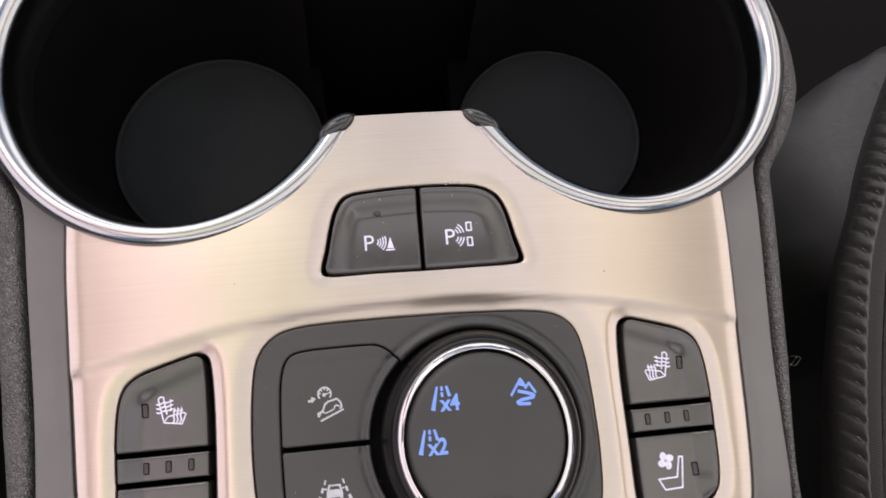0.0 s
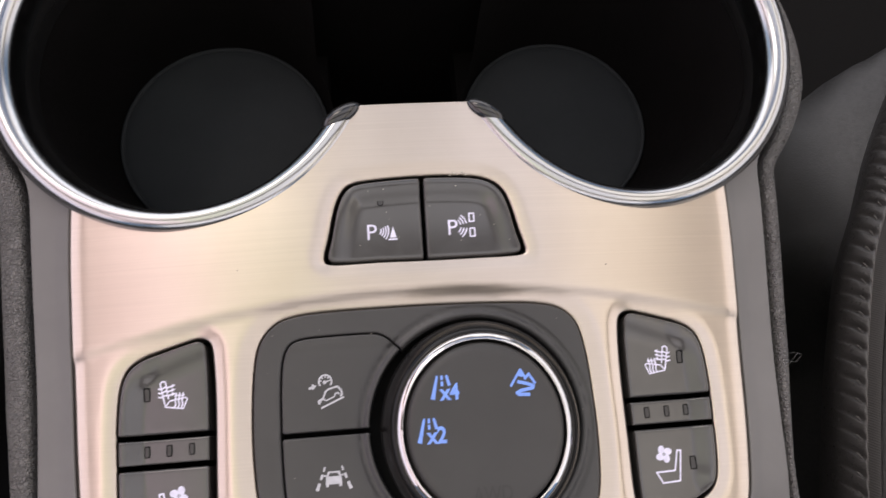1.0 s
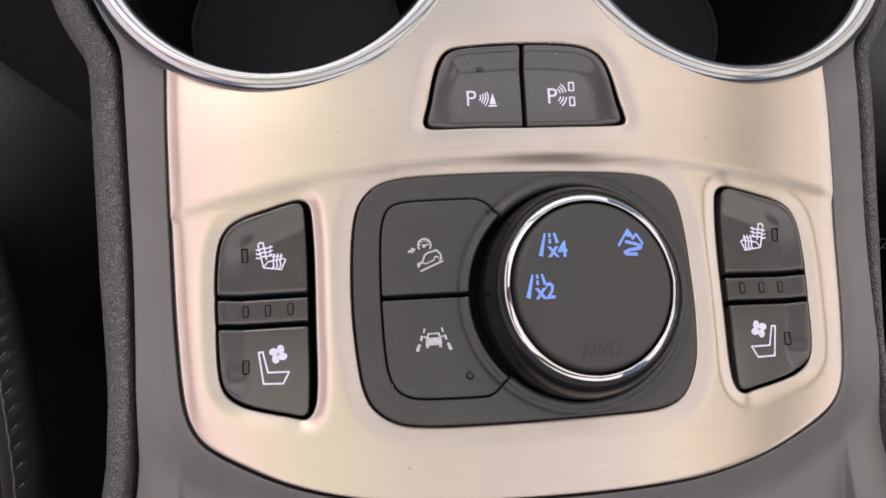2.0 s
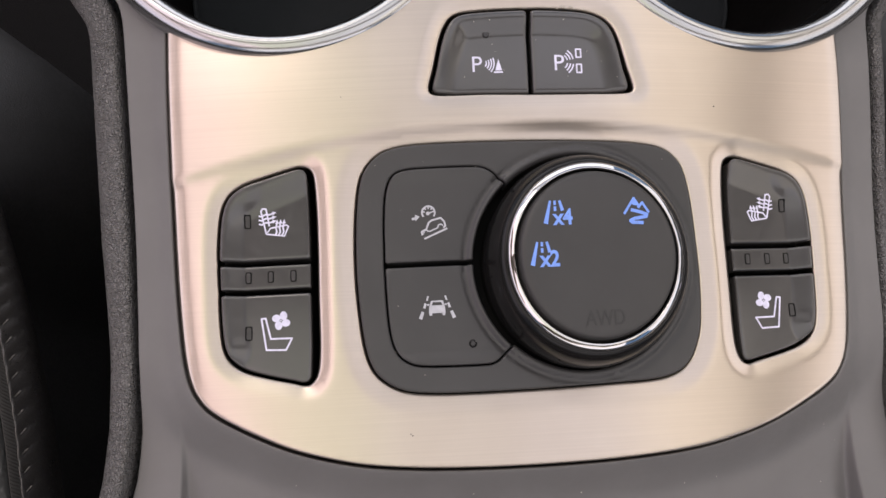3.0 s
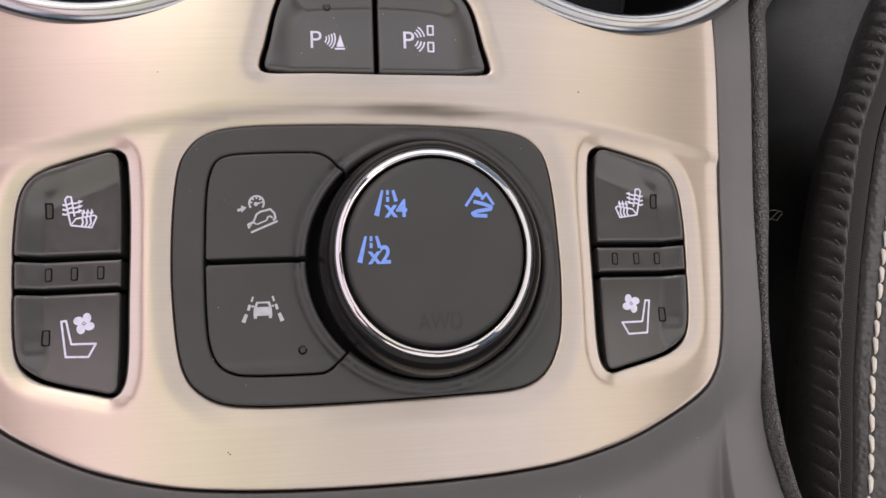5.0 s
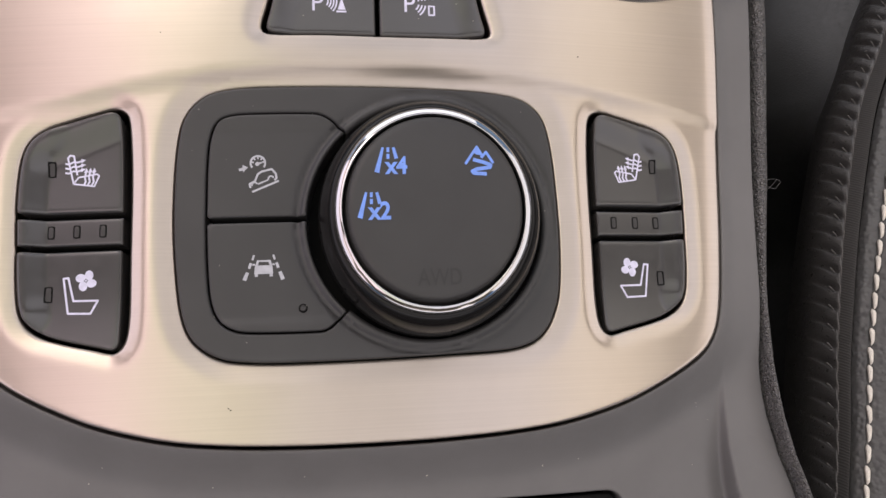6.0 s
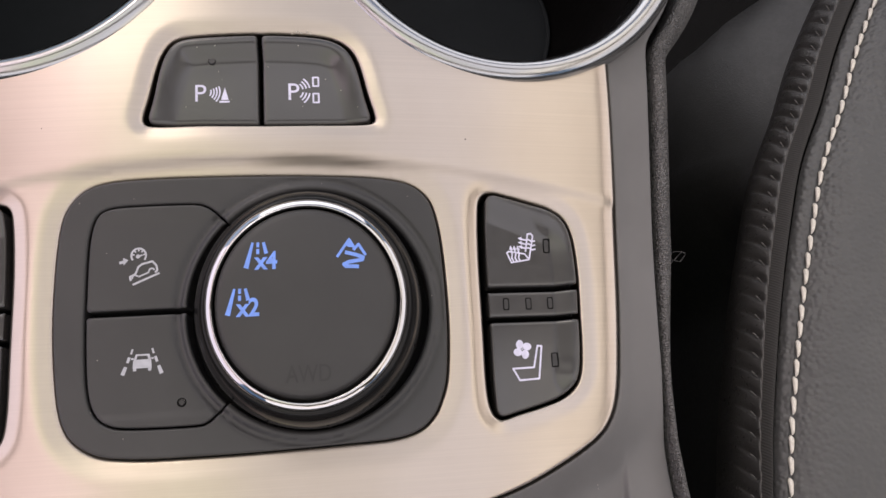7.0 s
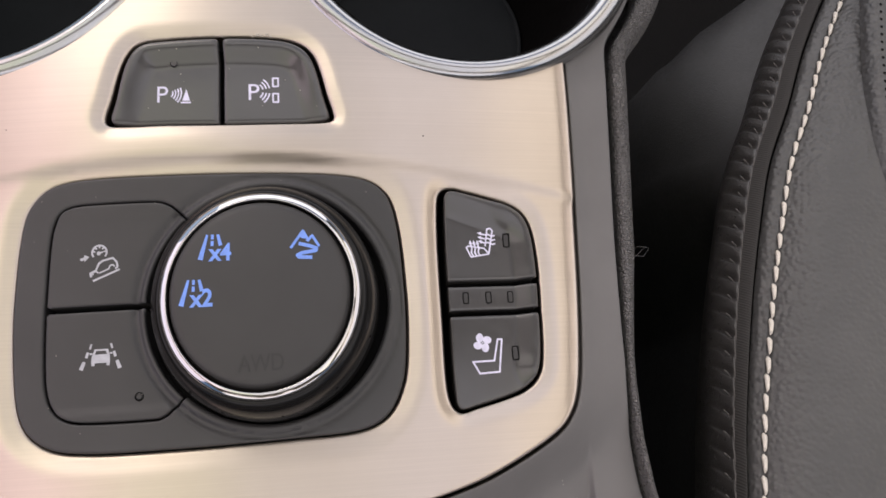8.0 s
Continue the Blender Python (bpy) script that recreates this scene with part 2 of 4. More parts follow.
def inside(pts, loop):
    x, y = pts[:, 0], pts[:, 1]
    hit = np.zeros(len(pts), bool)
    for (x1, y1), (x2, y2) in zip(loop, np.roll(loop, -1, 0)):
        c = (y1 > y) != (y2 > y)
        with np.errstate(divide="ignore", invalid="ignore"):
            hit ^= c & (x < (x2 - x1) * (y - y1) / (y2 - y1 + 1e-30) + x1)
    return hit


def mesh_from(name, verts, faces, material, flat=False):
    me = bpy.data.meshes.new(name)
    me.from_pydata([tuple(map(float, v)) for v in verts], [], [tuple(map(int, f)) for f in faces])
    me.materials.append(material)
    me.polygons.foreach_set("use_smooth", [not flat] * len(me.polygons))
    me.update()
    return me


def part(name, me, parent=None, label=""):
    ob = new(name, me)
    if parent is not None:
        ob.parent = parent
    if label:
        ob["label"] = label
    return ob


def thing(name, label, category, group="", at=(0, 0, 0)):
    ob = new(name)
    ob.empty_display_size = 0.01
    ob.location = at
    return tagged(ob, label, category, group)


from mathutils.geometry import delaunay_2d_cdt


def sheet(name, loop, zfun, material, step=0.0012, holes=(), skirt=0.004, edge=0.0, rings=(0.00015, 0.0004, 0.0008, 0.0014), creases=None):
    """A sheet over the plan of loop less the holes, at the height zfun(x, y), with its edges rolled over by the radius edge, and walls that go down by skirt."""
    loops = [loop, *holes]
    pts, edges = [], []
    for lp in loops:
        n0 = len(pts)
        pts += [tuple(v) for v in lp]
        edges += [(n0 + i, n0 + (i + 1) % len(lp)) for i in range(len(lp))]
    extra = []
    for k, lp in enumerate(loops):
        nn = normals(lp)
        for d in rings:
            q = lp - nn * d * (1 if k == 0 else -1)
            far = np.min([edge_distance(q, l2) for l2 in loops], axis=0)
            extra.append(q[far > d * 0.96])
    lo, hi = loop.min(0), loop.max(0)
    gx, gy = np.meshgrid(np.arange(lo[0], hi[0], step), np.arange(lo[1], hi[1], step))
    g = np.c_[gx.ravel(), gy.ravel()]
    g = g[inside(g, loop)]
    for h in holes:
        g = g[~inside(g, h)]
    far = np.min([edge_distance(g, l2) for l2 in loops], axis=0)
    keep = far > (rings[-1] if rings else 0) + step * 0.5
    if creases is not None:
        keep &= ~inside(g, creases[0])
        extra.append(creases[1])
    extra.append(g[keep])
    ex = np.vstack(extra)
    ok = inside(ex, loop)
    for h in holes:
        ok &= ~inside(ex, h)
    pts += [tuple(v) for v in ex[ok]]
    vs, _, fs, ov, _, _ = delaunay_2d_cdt([Vector((x * 1000, y * 1000)) for x, y in pts], edges, [], 0, 1e-5)
    xy = np.array([(v.x, v.y) for v in vs]) / 1000
    f = np.array(fs)
    cen = xy[f].mean(1)
    keep = inside(cen, loop)
    for h in holes:
        keep &= ~inside(cen, h)
    f = f[keep]
    a, b, c = xy[f[:, 0]], xy[f[:, 1]], xy[f[:, 2]]
    flip = (b[:, 0] - a[:, 0]) * (c[:, 1] - a[:, 1]) - (b[:, 1] - a[:, 1]) * (c[:, 0] - a[:, 0]) < 0
    f[flip] = f[flip][:, ::-1]
    z = zfun(xy[:, 0], xy[:, 1])
    if edge:
        d = np.min([edge_distance(xy, l2) for l2 in loops], axis=0)
        t = np.clip(1 - d / edge, 0, 1)
        z = z - edge * (1 - np.sqrt(np.clip(1 - t * t, 0, 1)))
    verts = [(*p, zz) for p, zz in zip(xy, z)]
    faces = [tuple(t) for t in f]
    if skirt:
        for k, lp in enumerate(loops):
            zl = zfun(lp[:, 0], lp[:, 1]) - edge
            n0, n = len(verts), len(lp)
            verts += [(*p, zz) for p, zz in zip(lp, zl)] + [(*p, zz - skirt) for p, zz in zip(lp, zl)]
            s = turn_sign(lp) * (1 if k == 0 else -1)
            for i in range(n):
                j = (i + 1) % n
                q = (n0 + i, n0 + n + i, n0 + n + j, n0 + j)
                faces.append(q if s > 0 else q[::-1])
    return mesh_from(name, verts, faces, material)


def lathe(name, profile, centre, material, segments=96, start=0.0, end=360.0, taper=0.0, zfun=None, hook=0.0, squash=1.0, flare=0.0):
    """Turns the profile (radius, height) round the centre; open arcs can thin out over taper degrees at both ends, and dive inwards by hook."""
    full = end - start >= 360
    n = segments if full else segments + 1
    pr = np.array(profile, float)
    mid = pr.mean(0)
    verts, faces = [], []
    for i in range(n):
        a = start + (end - start) * i / segments
        k, e = 1.0, 0.0
        if taper:
            e = max(0.0, 1 - min(a - start, end - a) / taper)
            k = math.sqrt(max(0.0, 1 - e ** 8)) + 0.02
        ca, sa = math.cos(radians(a)), math.sin(radians(a))
        for r, h in pr:
            r = pr[:, 0].max() - (pr[:, 0].max() - r) * (1 + flare * ca * ca)
            rr, hh = mid[0] + (r - mid[0]) * k, pr[:, 1].min() + (h - pr[:, 1].min()) * k
            rr, hh = rr + hook * e * e, hh - hook * 0.55 * e ** 3
            x, y = centre[0] + rr * squash * ca, centre[1] + rr * sa
            verts.append((x, y, centre[2] + hh + (zfun(x, y) if zfun else 0)))
    m = len(pr)
    for i in range(segments):
        i2 = (i + 1) % n
        for j in range(m - 1):
            faces.append((i * m + j, i2 * m + j, i2 * m + j + 1, i * m + j + 1))
    return mesh_from(name, verts, faces, material)


def disc(name, centre, radius, height, thick, material, bevel=0.0, segments=64, dip=0.0):
    prof = [(radius, height - thick), (radius, height - bevel), (radius - bevel * 0.3, height - bevel * 0.3), (radius - bevel, height)]
    prof += [(radius * k, height - dip * (1 - k)) for k in (0.9, 0.7, 0.4, 0.15)] + [(0.00001, height - dip)]
    return lathe(name, prof, centre, material, segments)


class Glyph:
    """A flat symbol made of strokes and filled shapes, in millimetres, laid over a surface."""

    def __init__(self):
        self.v, self.f = [], []

    def fill(self, pts):
        tri = delaunay_2d_cdt([Vector(p) for p in pts], [(i, (i + 1) % len(pts)) for i in range(len(pts))], [], 1, 1e-6)
        n = len(self.v)
        self.v += [(p.x, p.y) for p in tri[0]]
        for t in tri[2]:
            a, b, c = (tri[0][i] for i in t[:3])
            t = t if (b - a).cross(c - a) > 0 else t[::-1]
            self.f.append(tuple(n + i for i in t))
        return self

    def disc(self, x, y, r, k=16, ry=None, lean=0.0):
        ry = ry or r
        c, s = math.cos(lean), math.sin(lean)
        ring = [(math.cos(i * 2 * math.pi / k) * r, math.sin(i * 2 * math.pi / k) * ry) for i in range(k)]
        return self.fill([(x + u * c - v * s, y + u * s + v * c) for u, v in ring])

    def line(self, pts, w, closed=False, w2=None):
        p = [Vector(q) for q in pts]
        if closed:
            p.append(p[0])
        for i, (a, b) in enumerate(zip(p, p[1:])):
            d = (b - a).normalized()
            nn = Vector((-d.y, d.x))
            e = w if w2 is None else w2
            k = len(self.v)
            self.v += [tuple(a + nn * w / 2), tuple(a - nn * w / 2), tuple(b - nn * e / 2), tuple(b + nn * e / 2)]
            self.f.append((k, k + 1, k + 2, k + 3))
        for q in p[1:] if closed else p[1:-1]:
            self.disc(q.x, q.y, w / 2, 10)
        return self

    def arc(self, x, y, r, a0, a1, w, k=14):
        return self.line([(x + r * math.cos(radians(a0 + (a1 - a0) * i / k)), y + r * math.sin(radians(a0 + (a1 - a0) * i / k))) for i in range(k + 1)], w)

    def text(self, body, x, y, size, bold=0.0, width=1.0):
        cu = bpy.data.curves.new("lettering", "FONT")
        cu.body, cu.size, cu.offset = body, size, bold
        cu.align_x, cu.align_y = "CENTER", "CENTER"
        ob = new("lettering", cu)
        bpy.context.view_layer.update()
        me = bpy.data.meshes.new_from_object(ob.evaluated_get(bpy.context.evaluated_depsgraph_get()))
        n = len(self.v)
        self.v += [(x + v.co.x * width, y + v.co.y) for v in me.vertices]
        self.f += [tuple(n + i for i in p.vertices) for p in me.polygons]
        bpy.data.objects.remove(ob)
        bpy.data.curves.remove(cu)
        bpy.data.meshes.remove(me)
        return self

    def mesh(self, name, at, zfun, material, mirror=False, scale=1.0, lift=0.00012):
        v = np.array(self.v, float) / 1000 * scale
        if mirror:
            v[:, 0] *= -1
        v += np.array(at)
        z = zfun(v[:, 0], v[:, 1]) + lift
        faces = [f[::-1] for f in self.f] if mirror else self.f
        return mesh_from(name, [(*p, zz) for p, zz in zip(v, z)], faces, material, True)


# ============ shape of the console top ============
FY = np.array([(-0.30, -0.045), (-0.20, -0.022), (-0.12, -0.009), (-0.075, -0.004), (-0.055, -0.0023), (-0.028, 0.0005), (0, 0.003), (0.02, 0.0065),
               (0.038, 0.0098), (0.05, 0.0107), (0.075, 0.012), (0.13, 0.012), (0.3, 0.012)])


def top(x, y):
    """The crowned surface that the switches lie in."""
    y = np.asarray(y, float)
    f = sum(np.interp(y + d, FY[:, 0], FY[:, 1]) for d in np.linspace(-0.009, 0.009, 9)) / 9
    return f - 0.7 * np.asarray(x, float) ** 2


MM = 0.001
BANK = np.array([(55.0, 11), (56.2, 13.2), (58.5, 13.9), (60.5, 13.4), (66, 12), (72.8, 9.9), (76.9, 7.2), (79, 2.4), (79.8, -6.5), (79.6, -16), (79.1, -27.5),
                 (77.8, -33.5), (74.2, -37.2), (68.6, -39.2), (61.1, -41.0), (57.5, -41.8), (55.2, -39.3), (54.4, -33), (54.4, -20), (54.4, 0)]) * MM
PARK = np.array([(-24.4, 32), (-23.1, 36.8), (-21.3, 44.2), (-19.5, 48.7), (-16.9, 51.4), (-11.4, 52.4), (2.6, 53), (15, 52.6), (21, 51.3), (24.6, 48.5),
                 (26.6, 44), (28.3, 37), (29.7, 32), (28.4, 30), (14, 29.7), (2.6, 29.7), (-10, 29.9), (-22.8, 30)]) * MM
FACE = np.array([(-44.7, -12.6), (-44.4, -0.9), (-43.3, 8.1), (-41.4, 12.6), (-38.1, 15.8), (-33.7, 17.4), (-26.6, 18.1), (-12.3, 18.3), (7.5, 18.2), (21.2, 17.8),
                 (29.6, 17.3), (36.6, 16.1), (40.9, 13.5), (43.3, 9.4), (44.8, 1.1), (45.5, -11.5), (45.5, -21.2), (44.8, -30.7), (43.3, -36), (41, -40.2),
                 (37.3, -43.1), (31.1, -44.6), (18.9, -45.1), (-0.6, -45.6), (-19.5, -45.6), (-28.2, -45.2), (-33.7, -44.3), (-38, -42.1), (-41.1, -38.7),
                 (-43, -33), (-44.2, -22.9)]) * MM
HALF = np.array([(0, -63.9), (15, -63.7), (31.5, -62.9), (45.8, -61.2), (60, -57.6), (71, -53), (80.7, -47.6), (85.1, -43.1), (87.5, -37.2), (88.9, -28),
                 (90.3, -11), (91.2, 10), (91.6, 30), (91.9, 52)]) * MM
CUP_L, CUP_R = np.array((-0.0622, 0.0992)), np.array((0.0659, 0.0990))
SQ_L, SQ_R = 0.962, 0.944
MIRROR = np.array((-1, 1))

bank_r = evenly(soften(rounded(BANK, 8), 0.0022), 0.0008)
bank_l = bank_r * MIRROR
park = evenly(soften(rounded(PARK, 8), 0.0022), 0.0008)
face = evenly(rounded(FACE, 8), 0.0008)


def arc_points(c, r, a0, a1, n, squash=1.0):
    a = np.radians(np.linspace(a0, a1, n))
    return np.c_[c[0] + r * squash * np.cos(a), c[1] + r * np.sin(a)]


def oval(p, c, squash):
    """Distance from the middle of a cup, in which its rim is round."""
    return np.hypot((p[:, 0] - c[0]) / squash, p[:, 1] - c[1])


def open_curve(points, step):
    p = np.array(points, float)
    q = np.vstack([2 * p[0] - p[1], p, 2 * p[-1] - p[-2]])
    out = []
    for i in range(1, len(q) - 2):
        a, b, c, d = q[i - 1:i + 3]
        for t in np.linspace(0, 1, 12, endpoint=False):
            out.append(0.5 * (2 * b + (c - a) * t + (2 * a - 5 * b + 4 * c - d) * t * t + (3 * b - a - 3 * c + d) * t ** 3))
    out.append(p[-1])
    out = np.array(out)
    s = np.r_[0, np.cumsum(np.hypot(*np.diff(out, axis=0).T))]
    u = np.linspace(0, s[-1], int(s[-1] / step) + 1)
    return np.c_[np.interp(u, s, out[:, 0]), np.interp(u, s, out[:, 1])]


# outline of the metal panel: bottom and sides, two bays for the cups, and the neck between them
side_r = open_curve(HALF, 0.001)
side_r = side_r[oval(side_r, CUP_R, SQ_R) > 0.0545]
side_l = (open_curve(HALF, 0.001) * MIRROR)[::-1]
side_l = side_l[oval(side_l, CUP_L, SQ_L) > 0.0545][:-1]


def ang(c, p, squash):
    return math.degrees(math.atan2(p[1] - c[1], (p[0] - c[0]) / squash))


bay_r = arc_points(CUP_R, 0.0545, ang(CUP_R, side_r[-1], SQ_R) - 0.8, -152.0, 75, SQ_R)
bay_l = arc_points(CUP_L, 0.0545, -28.0, ang(CUP_L, side_l[0], SQ_L) - 0.8, 75, SQ_L)
neck = np.c_[np.linspace(bay_r[-1][0] - 0.0004, bay_l[0][0] + 0.0004, 24), np.full(24, 0.0742)]
panel_loop = np.vstack([side_r, bay_r, neck, bay_l, side_l])


def panel_z(x, y):
    """The metal: a soft step below the switches for parking, and edges that roll into the openings."""
    p = np.c_[x, y]
    z = top(x, y) + 0.0004
    crest = 0.0225 - 1.35 * x ** 2
    z = z + 0.0019 * smooth((y - crest + 0.0020) / 0.0028) * (1 - 0.45 * smooth((np.abs(x) - 0.015) / 0.075))
    for lp, depth, width in ((bank_r, 0.0008, 0.0042), (bank_l, 0.0008, 0.0042), (park, 0.0008, 0.0040), (face, 0.0009, 0.0055)):
        d = edge_distance(p, lp)
        z = z - depth * (1 - smooth(d / width)) ** 1.1
    d = np.minimum(edge_distance(p, side_r, False), edge_distance(p, side_l, False))
    return z - 0.0004 * (1 - smooth(d / 0.0045)) ** 1.5 * smooth((y + 0.052) / 0.02)


# ============ console ============
console = thing("center_console", "centre console with brushed metal panel, grey shell and leather sides", "console")
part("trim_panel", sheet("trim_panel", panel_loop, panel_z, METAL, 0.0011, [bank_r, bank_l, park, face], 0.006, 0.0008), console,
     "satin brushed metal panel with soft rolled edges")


def groove_x(y, sign=1):
    """Half width of the plastic shell where it meets the leather: it swells round the cup's rim."""
    y = np.asarray(y, float)
    base = np.interp(y, [-0.30, -0.12, -0.081, -0.0735, -0.063, -0.05, -0.036, -0.022, 0.005, 0.036, 0.06, 0.3], [0.160, 0.1215, 0.1092, 0.1063, 0.1037, 0.1020, 0.1016, 0.1019, 0.1029, 0.1042, 0.1058, 0.108])
    if sign < 0:
        base = base - 0.0008 * smooth((0.075 - y) / 0.03)
    cx, rx = (CUP_R[0], 0.0570 * SQ_R + 0.0016) if sign > 0 else (-CUP_L[0], 0.0570 * SQ_L + 0.0016)
    ring = cx + rx * np.sqrt(np.maximum(1 - ((y - 0.099) / 0.0586) ** 2, 0))
    k = 0.0013
    return k * np.log(np.exp(base / k) + np.exp(ring / k))


def fold_x(y):
    """Where the shell folds up into its raised side, behind the panel."""
    return np.interp(-np.asarray(y, float), [0.045, 0.0627, 0.071, 0.080, 0.12, 0.30], [0.0915, 0.0915, 0.0918, 0.0930, 0.1030, 0.1340])


def shell_z(x, y):
    d = edge_distance(np.c_[x, y], np.vstack([side_l, side_r]), False)
    z = top(x, y) - 0.0012 - 0.0052 * smooth((-0.030 - y) / 0.03) * smooth(d / 0.013) - 0.0010 * smooth(d / 0.006)
    fold = fold_x(y)
    deep = smooth((-0.046 - y) / 0.045)
    a = np.abs(x)
    z = z - 0.0050 * deep * smooth((fold - a) / 0.0016)
    return z - 0.0016 * deep * smooth((a - fold + 0.008) / 0.0065) * (a < fold) * smooth((fold - a) / 0.0012)


ys = np.linspace(-0.26, 0.16, 210)
shell_loop = np.vstack([np.c_[groove_x(ys), ys], np.c_[np.linspace(0.1, -0.1, 40), np.full(40, 0.161)], np.c_[-groove_x(ys, -1), ys][::-1],
                        np.c_[np.linspace(-0.1, 0.1, 40), np.full(40, -0.261)]])
gap_r = open_curve(HALF, 0.001)
gd = np.gradient(gap_r, axis=0)
gd /= np.linalg.norm(gd, axis=1, keepdims=True)
gap_r = gap_r + np.c_[gd[:, 1], -gd[:, 0]] * 0.0010
gap_l = (gap_r * MIRROR)[::-1][:-1]
gap_r = gap_r[oval(gap_r, CUP_R, SQ_R) > 0.0535]
gap_l = gap_l[oval(gap_l, CUP_L, SQ_L) > 0.0535]
shell_hole = np.vstack([gap_r, arc_points(CUP_R, 0.0535, ang(CUP_R, gap_r[-1], SQ_R) + 0.8, 120, 130, SQ_R), arc_points(CUP_L, 0.0535, 60, 360 + ang(CUP_L, gap_l[0], SQ_L) - 0.8, 130, SQ_L), gap_l])
fy = np.arange(-0.150, -0.046, 0.0016)
fold_band = np.vstack([np.c_[fold_x(fy) - 0.0048, fy], np.c_[fold_x(fy) + 0.0030, fy][::-1]])
fold_rows = np.vstack([np.c_[fold_x(fy) + d, fy] for d in (-0.0042, -0.0032, -0.0024, -0.0018, -0.0014, -0.0010, -0.0006, -0.0003, 0.0, 0.0004, 0.0012, 0.0024)])
both = (np.vstack([fold_band, fold_band[:1] * MIRROR, fold_band * MIRROR, fold_band[:1]]), np.vstack([fold_rows, fold_rows * MIRROR]))
# covered bin behind the panel, with rounded front corners
bin_loop = evenly(soften(np.array([(-0.0625, -0.0793), (-0.0625, -0.205), (0.0625, -0.205), (0.0625, -0.0793)]), 0.010), 0.0008)
part("console_shell", sheet("console_shell", shell_loop, shell_z, SHELL, 0.0014, [shell_hole, bin_loop], 0.012, 0.0004, creases=both), console, "grey moulded plastic shell with fine grain")
part("bin_cover", sheet("bin_cover", inset(bin_loop, 0.0009), lambda x, y: shell_z(x, y) - 0.0016, GROOVE, 0.003, (), 0.006, 0.0006), console, "black sliding cover of the storage bin")


def side_pad(sign):
    """The leather roll along the shell: over a rounded shoulder and down to the floor."""
    yy = np.linspace(-0.26, 0.16, 260)
    gx = groove_x(yy, sign)
    r = 0.0058 if sign > 0 else 0.0088
    prof = [(0.0024, -0.012), (0.0022, -0.0034), (0.0023, -0.0018), (0.0026, -0.0006), (0.0034, 0.0)]
    prof += [(0.0032 + r * math.sin(a), -0.0085 * (1 - math.cos(a)) * 1.25) for a in np.linspace(0.15, 1.5, 12)]
    prof += [(0.0028 + r, -0.0145), (0.0018 + r, -0.020), (-0.0005 + r, -0.028), (-0.005 + r, -0.045), (-0.013 + r, -0.075), (-0.017 + r, -0.12), (-0.017 + r, -0.30)]
    verts, faces = [], []
    for y, g in zip(yy, gx):
        z0 = float(top(g, y)) - 0.0030
        wide = float(np.interp(y, [-0.08, -0.03, 0.0, 0.055, 0.085], [0.46, 0.54, 0.92, 1.0, 1.40] if sign > 0 else [0.8, 0.85, 1.0, 1.0, 1.15]))
        verts += [(sign * (g + u * wide), y, z0 + w) for u, w in prof]
    m = len(prof)
    for i in range(len(yy) - 1):
        for j in range(m - 1):
            q = (i * m + j, i * m + j + 1, (i + 1) * m + j + 1, (i + 1) * m + j)
            faces.append(q[::-1] if sign > 0 else q)
    return mesh_from("padded_side", verts, faces, PAD)


part("padded_side", side_pad(1), console, "dark grey grained leather side")
part("padded_side", side_pad(-1), console, "dark grey grained leather side")


def box(name, lo, hi, material):
    v = [(x, y, z) for x in (lo[0], hi[0]) for y in (lo[1], hi[1]) for z in (lo[2], hi[2])]
    f = [(0, 1, 3, 2), (4, 6, 7, 5), (0, 4, 5, 1), (2, 3, 7, 6), (0, 2, 6, 4), (1, 5, 7, 3)]
    return mesh_from(name, v, f, material, True)


part("switch_tray", box("switch_tray", (-0.0935, -0.0672, -0.045), (0.0935, 0.036, -0.0225), GROOVE), console, "black recess under the switches")
part("switch_tray", box("switch_tray", (-0.030, 0.0365, -0.030), (0.034, 0.0595, -0.0060), GROOVE), console)
for sgn in (-1, 1):
    part("edge_filler", box("edge_filler", (min(sgn * 0.089, sgn * 0.0955), 0.0365, -0.02), (max(sgn * 0.089, sgn * 0.0955), 0.055, -0.010), GROOVE), console)

# ============ cup holder ============
def blob(name, at, size, lean, material):
    """A rounded pebble of that half size."""
    v, f, n, m = [], [], 24, 12
    ca, sa = math.cos(radians(lean)), math.sin(radians(lean))
    for i in range(m + 1):
        b = math.pi * i / m - math.pi / 2
        for j in range(n):
            a = 2 * math.pi * j / n
            x, y, z = size[0] * math.cos(a) * math.cos(b), size[1] * math.sin(a) * math.cos(b), size[2] * math.sin(b)
            v.append((at[0] + x * ca - y * sa, at[1] + x * sa + y * ca, at[2] + z))
    for i in range(m):
        for j in range(n):
            f.append((i * n + j, i * n + (j + 1) % n, (i + 1) * n + (j + 1) % n, (i + 1) * n + j))
    return mesh_from(name, v, f, material)


cups = thing("cup_holder", "double cup holder with bright chrome rims and black tapered wells", "cup holder")
RIM = [(0.0514, -0.009), (0.0515, -0.0016), (0.0517, -0.0008), (0.0520, -0.0003), (0.0526, 0.0006), (0.0536, 0.0013), (0.0546, 0.0016), (0.0558, 0.0013), (0.0568, 0.0004), (0.0575, -0.0006), (0.0575, -0.005)]
LIP = [(0.0484, -0.0150), (0.0485, -0.0112), (0.0487, -0.0098), (0.0492, -0.0088), (0.0497, -0.0078), (0.0500, -0.0060), (0.0506, -0.0042), (0.0517, -0.0028)]


def rim_z(x, y):
    """The rims lie on the panel at the near side and run level towards the dashboard."""
    a, b, k = top(x, y) + 0.0016, 0.0085, 0.0008
    return k * np.log(np.exp(a / k) + np.exp(b / k))


